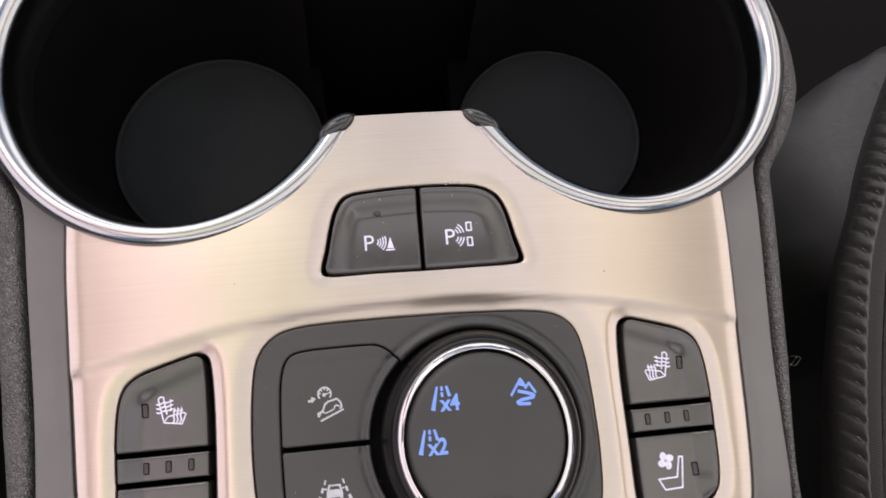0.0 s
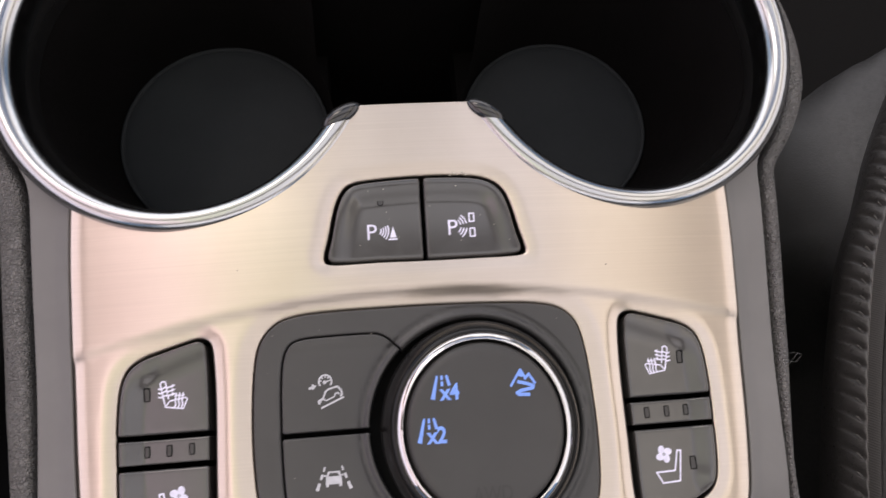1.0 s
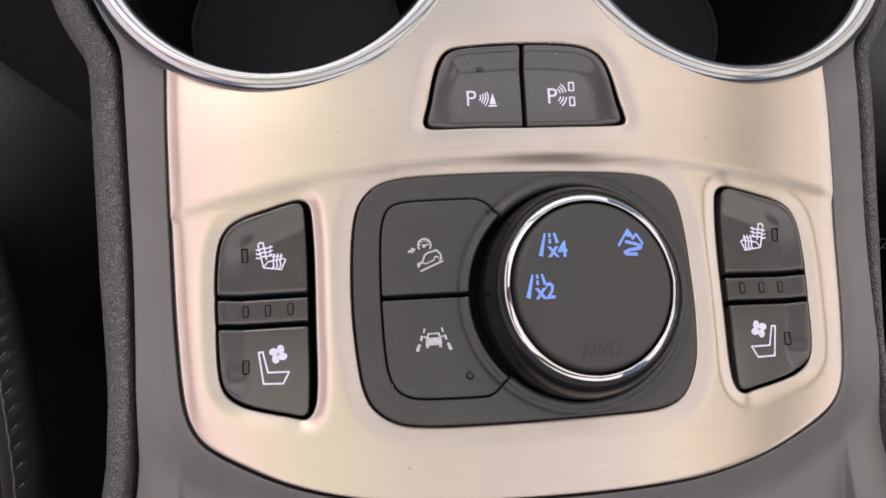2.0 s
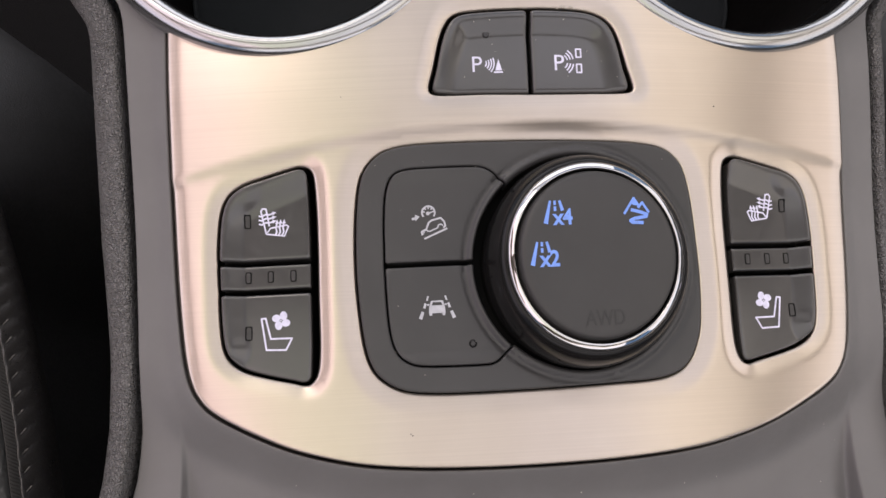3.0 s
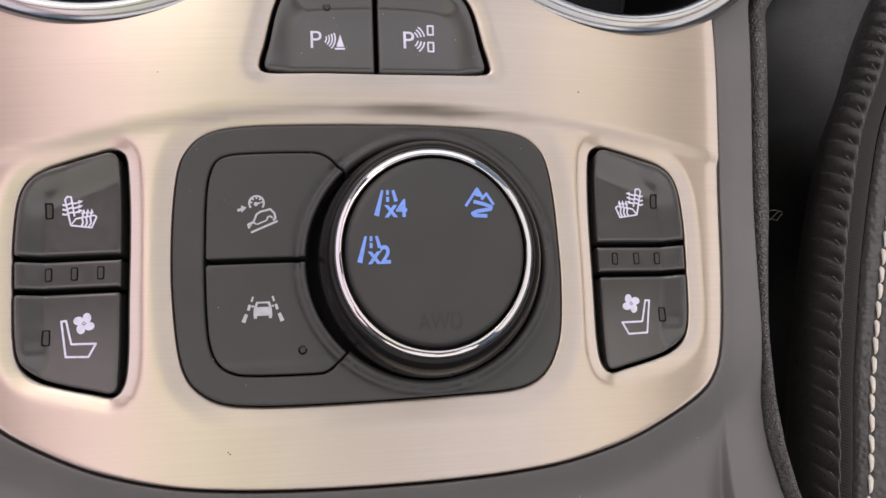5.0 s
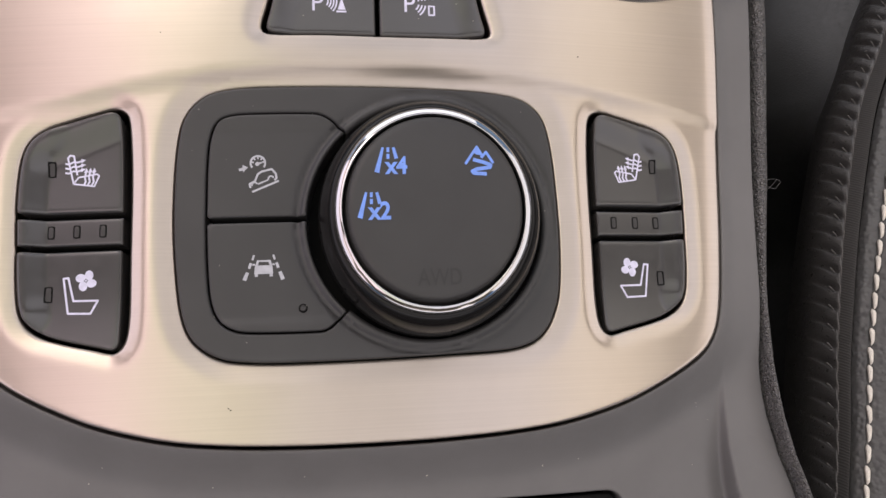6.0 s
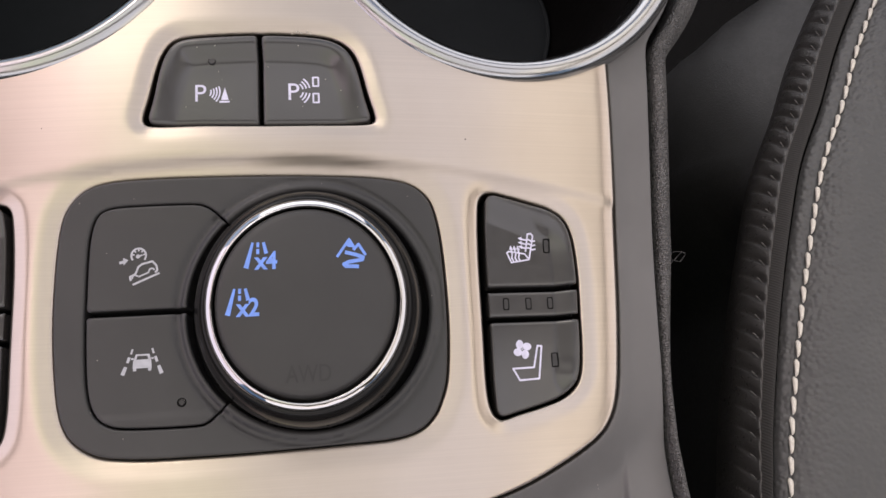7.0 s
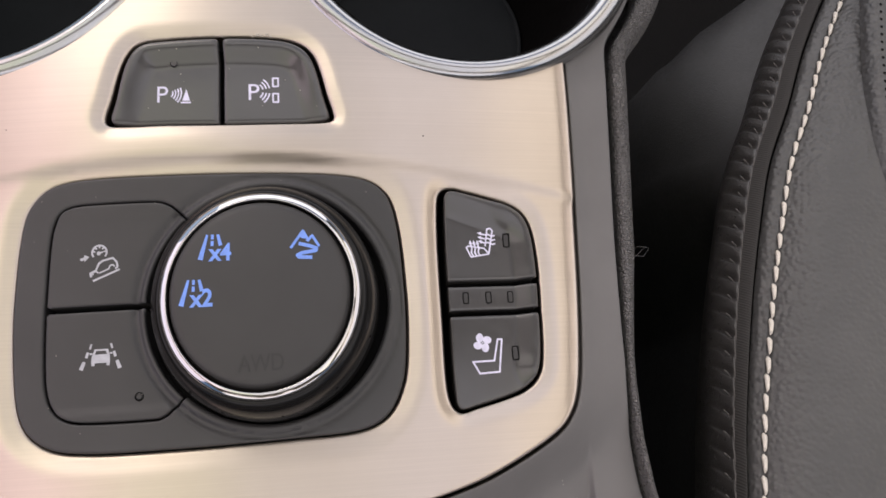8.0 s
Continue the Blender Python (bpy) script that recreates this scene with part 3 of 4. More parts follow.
for c, sq, a0, a1 in ((CUP_L, SQ_L, -329.0, -26.8), (CUP_R, SQ_R, -150.2, 149.0)):
    cc = (c[0], c[1], 0.0)
    part("chrome_rim", lathe("chrome_rim", RIM, cc, CHROME, 300, a0 + (0.6 if c[0] > 0 else 0), a1 - (1.2 if c[0] < 0 else 0), 3.0, rim_z, 0.0014, sq, 0.32), cups, "polished chrome rim")
    part("inner_lip", lathe("inner_lip", LIP, cc, LIPGLOSS, 200, a0, a1, 0, rim_z, 0.0, sq), cups, "gloss black inner lip")
    out = 1 if c[0] > 0 else -1
    for ex, ey, lean in (((0.0219, 0.0712, -32) if out > 0 else (-0.0180, 0.0714, 32)),):
        part("rim_end", blob("rim_end", (ex, ey, float(rim_z(ex, ey)) - 0.0006), (0.0064, 0.0029, 0.0031), lean, TIP), cups, "dark glossy end of the rim")
    # the wall is full height but for the low side towards the other cup
    n, rows = 140, 14
    fr, dx = (0.0385, -0.0023) if out < 0 else (0.0362, -0.0047)
    verts, faces = [], []
    for i in range(n):
        a = 2 * math.pi * i / n
        toward = -out * math.cos(a)
        low = smooth(np.array((toward - 0.72) / 0.16))
        for j in range(rows):
            k = j / (rows - 1)
            zt = (-0.004) * (1 - low) + (-0.046) * low
            z = zt + (-0.0575 - zt) * k
            r = fr + 0.0004 + (0.0482 - fr) * ((z + 0.0575) / 0.0535)
            verts.append((c[0] + dx * (0.004 - z) / 0.0615 + r * (sq + (1 - sq) * (0.004 - z) / 0.0615) * math.cos(a), c[1] + r * math.sin(a), z))
    for i in range(n):
        for j in range(rows - 1):
            i2 = (i + 1) % n
            faces.append((i * rows + j, i * rows + j + 1, i2 * rows + j + 1, i2 * rows + j))
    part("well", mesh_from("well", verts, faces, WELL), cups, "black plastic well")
    fc = (c[0] + dx, c[1], 0)
    mat = part("floor_mat", disc("floor_mat", fc, fr - 0.0004, -0.0560, 0.003, MAT, 0.0012, 96), cups, "dark rubber mat with raised edge")
    part("mat_edge", lathe("mat_edge", [(fr + 0.0003, -0.0572), (fr + 0.0001, -0.0556), (fr - 0.0006, -0.0551), (fr - 0.0013, -0.0556), (fr - 0.0015, -0.0562)], fc, MAT, 96), mat)
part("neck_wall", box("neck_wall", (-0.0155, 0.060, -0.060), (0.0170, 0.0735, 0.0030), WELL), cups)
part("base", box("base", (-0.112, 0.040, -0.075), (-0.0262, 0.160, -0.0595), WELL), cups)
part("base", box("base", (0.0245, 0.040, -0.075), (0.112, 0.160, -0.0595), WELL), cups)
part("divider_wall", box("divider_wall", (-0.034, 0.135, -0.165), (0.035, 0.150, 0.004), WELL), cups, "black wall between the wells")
# invented slot; its depth and near-zero black stand in for shade
part("added_dark_slot", box("added_dark_slot", (-0.030, 0.060, -0.170), (0.030, 0.160, -0.150), WELL), cups, "made-up deep slot that keeps the gap between the wells dark")


# ============ seat switch banks ============
def clip_loop(loop, y0, y1):
    """The part of a closed loop between two heights of the plan."""
    bm = bmesh.new()
    vs = [bm.verts.new((x, y, 0)) for x, y in loop]
    bm.faces.new(vs)
    for y, up in ((y0, -1), (y1, 1)):
        geom = bm.verts[:] + bm.edges[:] + bm.faces[:]
        bmesh.ops.bisect_plane(bm, geom=geom, plane_co=(0, y, 0), plane_no=(0, up, 0), clear_outer=True)
    f = max(bm.faces, key=lambda q: q.calc_area())
    out = np.array([(v.co.x, v.co.y) for v in f.verts])
    bm.free()
    return out


def facet(t):
    """A straight slope from 0 to 1 with barely rounded ends."""
    k = 0.05
    return sum(np.clip(t + e, 0, 1) for e in (-k, -k / 2, 0, k / 2, k)) / 5


def clip_loop_x(loop, x0, x1):
    q = clip_loop(loop[:, ::-1], x0, x1)
    return q[:, ::-1]


heat = Glyph()
heat.line([(-1.8, -2.7), (-3.1, 3.2), (-2.6, 3.8), (-1.75, 3.7), (-1.0, -0.7)], 0.40)
heat.line([(-1.8, -2.7), (2.85, -3.4), (3.9, -1.0), (3.4, -0.6), (-0.7, -1.25), (-1.6, -2.4)], 0.38)
for h in (2.2, 1.15, 0.1):
    heat.line([(-3.7, h - 0.15), (-2.9, h - 0.35), (-1.9, h + 0.15), (-1.0, h + 0.05), (0.1, h + 0.35)], 0.42)
    heat.fill([(-0.1, h - 0.15), (0.9, h + 0.55), (-0.2, h + 0.85)])
for u in (0.95, 1.85, 2.75):
    heat.line([(u - 0.55, -3.2), (u - 0.05, -2.3), (u - 0.25, -1.2), (u, -0.1)], 0.42)
    heat.fill([(u - 0.5, -0.2), (u + 0.5, -0.1), (u + 0.1, 0.95)])
vent = Glyph()
vent.line([(-4.15, 3.8), (-3.1, 3.9), (-1.85, -1.3), (3.5, -1.4), (1.95, -4.25), (-3.0, -4.05)], 0.46, True)
for k in range(4):
    a = radians(62 + 90 * k)
    vent.disc(0.8 + 1.36 * math.cos(a), 3.15 + 1.36 * math.sin(a), 1.12, 20, 0.94, a + 0.6)
vent.disc(0.8, 3.15, 0.21)


def switch_bank(sign):
    bank = thing("seat_switch_bank", "pair of black seat heating and ventilation switches with white lit symbols", "switch", "seat switch banks")
    opening = bank_r if sign > 0 else bank_l
    body = inset(opening, 0.00075)
    # the keys stand a little further from the inner wall
    body[:, 0] = np.where(np.abs(body[:, 0]) < 0.057, body[:, 0] + sign * 0.0012 * smooth((0.057 - np.abs(body[:, 0])) / 0.002), body[:, 0])
    body = evenly(soften(body, 0.0022), 0.0006)
    rim = np.array([(74.6, 9.0), (76.9, 7.2), (79, 2.4), (79.8, -6.5), (79.6, -16), (79.1, -27.5), (78.3, -32.0)]) * MM
    rim = open_curve(rim, 0.001) * np.array((sign, 1))

    def dish(x, y):
        d = edge_distance(np.c_[x, y], rim, False)
        brow = 0.0134 - (np.abs(x) - 0.0605) * 0.378
        return top(x, y) + 0.0010 - 0.0022 * facet((d - 0.0022) / 0.0042) * (1 - 0.75 * smooth((y - brow + 0.0085) / 0.0075))

    for name, y0, y1, gl, ly, at in (("heat_switch", -0.0096, 0.02, heat, 0.0005, (0.0656, -0.0002)), ("vent_switch", -0.05, -0.0184, vent, -0.0280, (0.0648, -0.0283))):
        me = sheet(name, soften(clip_loop(body, y0, y1), 0.0012), dish, KEY, 0.0007, (), 0.007, 0.0006)
        key = part(name, me, bank, "matt black dished switch")
        part("symbol", gl.mesh("symbol", np.array((sign * at[0], at[1])), dish, WHITE_LIT, sign > 0), key, "white lit symbol")
        led_lens(key, sign * 0.0722, ly, 0.0017, 0.0035, dish)
    me = sheet("indicator_strip", evenly(clip_loop(body, -0.0170, -0.0110), 0.0005), lambda x, y: dish(x, y) - 0.0003, KEY, 0.0009, (), 0.006, 0.0004)
    strip = part("indicator_strip", me, bank, "black strip with three unlit lamps")
    for u in (0.0607, 0.0665, 0.0722):
        led_lens(strip, sign * u, -0.0139, 0.0015, 0.0029, lambda x, y: dish(x, y) - 0.0003)
    return bank


def led_lens(parent, x, y, w, h, zfun):
    loop = evenly(rounded([(x - w / 2, y - h / 2 + 0.0003), (x - w / 2, y + h / 2 - 0.0003), (x - w / 2 + 0.0003, y + h / 2), (x + w / 2 - 0.0003, y + h / 2), (x + w / 2, y + h / 2 - 0.0003),
                           (x + w / 2, y - h / 2 + 0.0003), (x + w / 2 - 0.0003, y - h / 2), (x - w / 2 + 0.0003, y - h / 2)], 4), 0.00025)
    lens = part("indicator", sheet("indicator", loop, lambda a, b: zfun(a, b) + 0.00012, EDGE, 0.0006, (), 0.0004, 0.0, ()), parent, "small unlit indicator lamp")
    part("lens", sheet("lens", inset(loop, 0.00026), lambda a, b: zfun(a, b) + 0.00022, UNLIT, 0.0006, (), 0.0002, 0.0001, ()), lens)
    return lens


switch_bank(-1)
switch_bank(1)

# ============ parking switches ============
parking = thing("parking_switches", "two black parking switches with white lit symbols in metal panel", "switch")
body = soften(inset(park, 0.0008), 0.0022)
edge_top = open_curve(np.array([(-24.4, 32), (-23.1, 36.8), (-21.3, 44.2), (-19.5, 48.7), (-16.9, 51.4), (-11.4, 52.4), (2.6, 53), (15, 52.6), (21, 51.3), (24.6, 48.5), (26.6, 44), (28.3, 37), (29.7, 32)]) * MM, 0.001)


def park_dish(x, y):
    """A raised brow along the upper edge that fades down the sides, and a hollow face."""
    d = edge_distance(np.c_[x, y], edge_top, False)
    brow = 0.0011 * smooth((y - 0.033) / 0.016)
    return top(x, y) + 0.0009 + brow - (brow + 0.0010) * smooth((d - 0.0020) / 0.0055)


waves = Glyph()
waves.text("P", -2.7, 0.0, 6.0, 0.0)
for k in range(4):
    waves.arc(-1.45, 0.5, 1.35 + 0.68 * k, -44, 24, 0.36, 8)
waves.fill([(2.15, -1.5), (4.0, -1.5), (3.1, 1.55)])
waves.line([(1.8, -1.95), (4.2, -1.95)], 0.44)
assist = Glyph()
assist.text("P", -2.8, -0.3, 6.0, 0.02)
for k in range(3):
    assist.arc(-2.3, 0.25, 1.9 + 0.80 * k, 10, 56, 0.40, 8)
    assist.arc(-2.3, 0.05, 1.9 + 0.80 * k, -54, -8, 0.40, 8)
for w in (2.45, -1.65):
    assist.line([(2.0, w - 1.1), (3.3, w - 1.1), (3.3, w + 1.1), (2.0, w + 1.1)], 0.42, True)
for name, x0, x1, gl, at in (("park_alert_switch", -0.05, 0.0021, waves, (-0.0089, 0.0381)), ("park_assist_switch", 0.0031, 0.05, assist, (0.0131, 0.0386))):
    me = sheet(name, soften(clip_loop_x(body, x0, x1), 0.0012), park_dish, KEY, 0.0006, (), 0.007, 0.0008)
    key = part(name, me, parking, "matt black dished switch")
    part("symbol", gl.mesh("symbol", np.array(at), park_dish, WHITE_LIT), key, "white lit symbol")
    if x0 < 0:
        part("indicator", disc("indicator", (-0.0088, 0.0463, float(park_dish(np.array([-0.0088]), np.array([0.0463]))[0])), 0.0009, 0.00025, 0.0006, UNLIT, 0.0001, 24), key, "round unlit indicator lamp")

# ============ drive mode control ============
drive = thing("drive_mode_control", "black drive mode plate with two buttons and a chrome-ringed rotary knob", "control")
KC = np.array((0.0135, -0.0137))
plate_loop = inset(face, 0.0003)


def plate_z(x, y):
    """The plate: flat, with a soft lip round the knob."""
    return top(x, y) + 0.0008 + lip_z(x, y)


def lip_z(x, y):
    d = np.hypot(x - KC[0], y - KC[1])
    return 0.0005 * np.exp(-((d - 0.0288) / 0.0009) ** 2) - 0.0007 * np.exp(-((d - 0.0304) / 0.0007) ** 2)


up_pts = [(-15.6, -12.6), (-25, -12.6), (-37.6, -12.6), (-37.4, -1.1), (-36.7, 6.0), (-35.0, 9.9), (-31.8, 11.5), (-25.4, 11.9), (-13.8, 11.9), (-10.5, 11.3), (-7.9, 9.6), (-5.2, 6.9)]
lo_pts = [(-5.2, -34.2), (-8.1, -36.9), (-10, -38.4), (-13.2, -39.0), (-26.9, -38.8), (-31.9, -37.8), (-35, -35.2), (-36.6, -30.7), (-37.3, -23.1), (-37.6, -13.1), (-25, -13.1), (-15.6, -13.1)]


up_curve = np.vstack([np.linspace((-0.0156, -0.0126), (-0.0372, -0.0126), 30), open_curve(np.array(up_pts[2:]) * MM, 0.0006)])
lo_curve = np.vstack([open_curve(np.array(lo_pts[:-2]) * MM, 0.0006), np.linspace((-0.0372, -0.0131), (-0.0156, -0.0131), 30)])
up_loop = evenly(np.vstack([up_curve, arc_points(KC, 0.0279, 133, 177.6, 40)]), 0.0006)
lo_loop = evenly(np.vstack([arc_points(KC, 0.0279, 178.9, 227, 40), lo_curve]), 0.0006)
opening = np.vstack([open_curve(np.array(up_pts[2:]) * MM, 0.0006), arc_points(KC, 0.0277, 131.0, -131.0, 160), open_curve(np.array(lo_pts[:-2]) * MM, 0.0006)])
part("plate", sheet("plate", plate_loop, plate_z, PLATE, 0.0008, [opening], 0.006, 0.0005), drive, "matt dark grey plate with rounded corners")


def button_z(x, y):
    edge = np.minimum(np.abs(y - 0.0119), np.abs(y + 0.0390))
    return top(x, y) + 0.0010 - 0.0005 * smooth((edge - 0.0015) / 0.003) + lip_z(x, y)


hill = Glyph()
hill.arc(-0.6, 2.95, 1.65, -38, 218, 0.44, 24)
for a in (10, 50, 90, 130, 170):
    hill.line([(-0.6 + 0.95 * math.cos(radians(a)), 2.95 + 0.95 * math.sin(radians(a))), (-0.6 + 1.6 * math.cos(radians(a)), 2.95 + 1.6 * math.sin(radians(a)))], 0.34)
hill.disc(-0.75, 2.75, 0.48).line([(-0.75, 2.75), (0.25, 3.05)], 0.36)
hill.line([(-4.9, 1.4), (-3.7, 1.7)], 0.62).fill([(-3.95, 0.85), (-2.85, 2.0), (-4.1, 2.55)])
hill.line([(-2.3, -2.8), (-2.5, -1.9), (-1.3, -1.3), (-0.65, 0.35), (0.2, 0.95), (2.5, 1.5), (3.4, 0.5), (3.6, -0.6), (3.1, -1.1)], 0.46)
hill.arc(-1.35, -2.15, 0.62, 20, 200, 0.36, 8).arc(2.35, -0.75, 0.62, 20, 200, 0.36, 8)
hill.line([(-0.6, -1.95), (1.7, -1.0)], 0.34).line([(-1.9, -3.75), (4.1, -1.25)], 0.46)
lane = Glyph()
lane.fill([(-2.0, -0.1), (-1.45, 1.55), (1.55, 1.55), (2.0, -0.1), (2.1, -1.6), (-2.1, -1.6)])
lane.fill([(-2.0, -1.6), (-1.3, -1.6), (-1.3, -2.2), (-2.0, -2.2)]).fill([(1.3, -1.6), (2.0, -1.6), (2.0, -2.2), (1.3, -2.2)])
lane.fill([(-2.5, 0.35), (-1.9, 0.35), (-1.9, 0.75), (-2.5, 0.75)]).fill([(1.9, 0.35), (2.5, 0.35), (2.5, 0.75), (1.9, 0.75)])
for s in (-1, 1):
    lane.line([(s * 2.15, 2.75), (s * 2.5, 1.6)], 0.44).line([(s * 2.85, 0.95), (s * 3.25, -0.3)], 0.60).line([(s * 3.6, -1.15), (s * 4.3, -2.95)], 0.72, w2=0.9)
for name, lp, gl, at in (("hill_descent_button", up_loop, hill, (-0.0251, -0.0027)), ("lane_keeping_button", lo_loop, lane, (-0.0245, -0.0238))):
    key = part(name, sheet(name, inset(lp, 0.00042), button_z, PLATE, 0.0008, (), 0.006, 0.0004), drive, "matt dark grey button")
    part("symbol", gl.mesh("symbol", np.array(at), button_z, GREY_GLOW), key, "pale grey symbol that glows by itself")
    if gl is lane:
        zz = float(button_z(np.array([-0.0158]), np.array([-0.0334]))[0])
        lamp = part("indicator", lathe("indicator", [(0.00105, -0.0002), (0.00100, 0.00012), (0.00080, 0.00012), (0.00075, -0.0001)], (-0.0158, -0.0334, zz), EDGE, 24), key, "round unlit indicator lamp")
        part("lens", disc("lens", (-0.0158, -0.0334, zz), 0.00075, 0.00008, 0.0003, UNLIT, 0.0001, 24), lamp)
        part("windscreen", Glyph().fill([(-1.3, 0.35), (-1.05, 1.15), (1.1, 1.15), (1.35, 0.35)]).mesh("windscreen", np.array(at), button_z, PLATE, lift=0.00018), key)
part("plate_base", box("plate_base", (-0.043, -0.044, -0.0085), (0.044, 0.0165, -0.0045), GROOVE), drive, "black recess under the buttons")

BODY = [(0.0265, -0.004), (0.0265, 0.0020), (0.0264, 0.0050), (0.0260, 0.0085), (0.0252, 0.0115), (0.0242, 0.0135), (0.0231, 0.0146), (0.0224, 0.0149), (0.0220, 0.0147)]
knob = part("rotary_knob", lathe("rotary_knob", BODY, (KC[0], KC[1], 0), GLOSS, 160), drive, "gloss black rotary knob body")
part("chrome_ring", lathe("chrome_ring", [(0.02228, 0.0138), (0.02228, 0.0148), (0.02222, 0.0153), (0.0218, 0.01555), (0.0213, 0.01580), (0.0209, 0.01598), (0.02075, 0.0160), (0.02062, 0.0158), (0.0205, 0.0150)], (KC[0], KC[1], 0), RINGCHROME, 200), knob, "bright chrome ring")
part("cap", lathe("cap", [(0.0206, 0.0120), (0.0205, 0.0140), (0.0201, 0.0143), (0.0199, 0.0150), (0.0198, 0.0162), (0.0195, 0.0171), (0.0189, 0.0175), (0.0178, 0.01765), (0.012, 0.0178), (0.006, 0.0179), (0.00001, 0.0179)], (KC[0], KC[1], 0), CAP, 128), knob, "matt black knob face")
for k in range(12):
    a = radians(k * 30 + 8)
    dx, dy = math.cos(a), math.sin(a)
    prof = [(0.0265, 0.0025), (0.0264, 0.0052), (0.0258, 0.0092)]
    v = []
    for r, h in prof:
        for s in (-0.0007, 0.0, 0.0007):
            rr = r + (0.0002 if s == 0 else -0.0002)
            v.append((KC[0] + rr * dx - s * dy, KC[1] + rr * dy + s * dx, h))
    part("grip_ridge", mesh_from("grip_ridge", v, [(0, 1, 4, 3), (1, 2, 5, 4), (3, 4, 7, 6), (4, 5, 8, 7)], GLOSS), knob)


def cap_z(x, y):
    return np.full(np.shape(x), 0.0179) - 0.0002 * smooth((np.hypot(x - KC[0], y - KC[1]) - 0.006) / 0.012)


def road_glyph(word):
    g = Glyph()
    g.line([(-1.75, 2.8), (-3.2, -2.6)], 0.52, w2=1.12)
    g.line([(-0.62, 2.8), (-0.64, 1.75)], 0.62).line([(-0.64, 1.4), (-0.66, 0.3)], 0.66)
    g.line([(0.55, 2.8), (1.2, 0.35)], 0.62, w2=0.85)
    g.text(word, 1.2, -1.3, 5.1, 0.16, 0.92)
    return g


peak = Glyph()
peak.line([(-3.2, -0.9), (-0.4, 2.85), (0.7, 1.0), (0.5, 0.5)], 0.60).line([(0.5, 0.5), (1.65, 1.75), (3.2, -0.7)], 0.60)
peak.fill([(-0.4, 3.0), (-1.3, 1.6), (-0.6, 1.2), (0.1, 1.1), (0.75, 1.1)])
peak.line([(-1.4, 0.1), (1.0, -0.5), (2.6, -1.1), (2.4, -1.6), (-0.6, -2.0), (-1.7, -2.5), (-1.3, -2.9), (1.6, -3.05)], 0.80)
for gl, at in ((road_glyph("x4"), (0.0038, -0.0039)), (road_glyph("x2"), (-0.0001, -0.0135)), (peak, (0.0236, -0.0039))):
    part("symbol", gl.mesh("symbol", np.array(at), cap_z, BLUE_LIT), knob, "blue lit symbol")
part("lettering", Glyph().text("AWD", 0, 0, 5.0, 0.02, 0.80).mesh("lettering", np.array((0.0138, -0.0287)), cap_z, GHOST, lift=0.0001), knob, "faint unlit lettering")
# the knob leans back with the slope of the console top
pivot = Vector((KC[0], KC[1], 0.0))
knob.matrix_basis = Matrix.Translation(pivot) @ Matrix.Rotation(radians(3.5), 4, "X") @ Matrix.Diagonal((0.968, 1.030, 1.0, 1.0)) @ Matrix.Translation(-pivot)

# ============ seats ============
SEAM = np.array([(120, -260), (126, -160), (134, -110), (143.8, -68), (147.6, -51), (152.4, -34), (159.3, -11.6), (167.6, 12), (176.2, 34), (187.4, 54.5), (198.5, 77), (211.8, 99), (230, 126), (252, 155), (280, 190)]) * MM + np.array((0.0013, 0.0))
SECTION = [(-0.0085, -0.0660), (-0.0128, -0.0560), (-0.0142, -0.0505), (-0.0141, -0.0472), (-0.0132, -0.0448), (-0.0121, -0.0430), (-0.0109, -0.0414), (-0.0098, -0.0402), (-0.0086, -0.0391), (-0.0074, -0.0381),
           (-0.0062, -0.0374), (-0.0056, -0.0373), (-0.0052, -0.0381), (-0.0049, -0.0395), (-0.0044, -0.0395), (-0.0040, -0.0378), (-0.0034, -0.0366), (-0.0020, -0.0356), (-0.0004, -0.0348), (0.0006, -0.0350), (0.0016, -0.0340),
           (0.0040, -0.0319), (0.0090, -0.0288), (0.016, -0.0262), (0.026, -0.0240), (0.045, -0.0228), (0.10, -0.024), (0.20, -0.03)]


def narrowing(y):
    """The sewn edge narrows towards the rear of the cushion."""
    return 0.48 + 0.52 * float(smooth(np.array((y + 0.10) / 0.135)))


def seam_curve(step):
    return open_curve(SEAM, step)


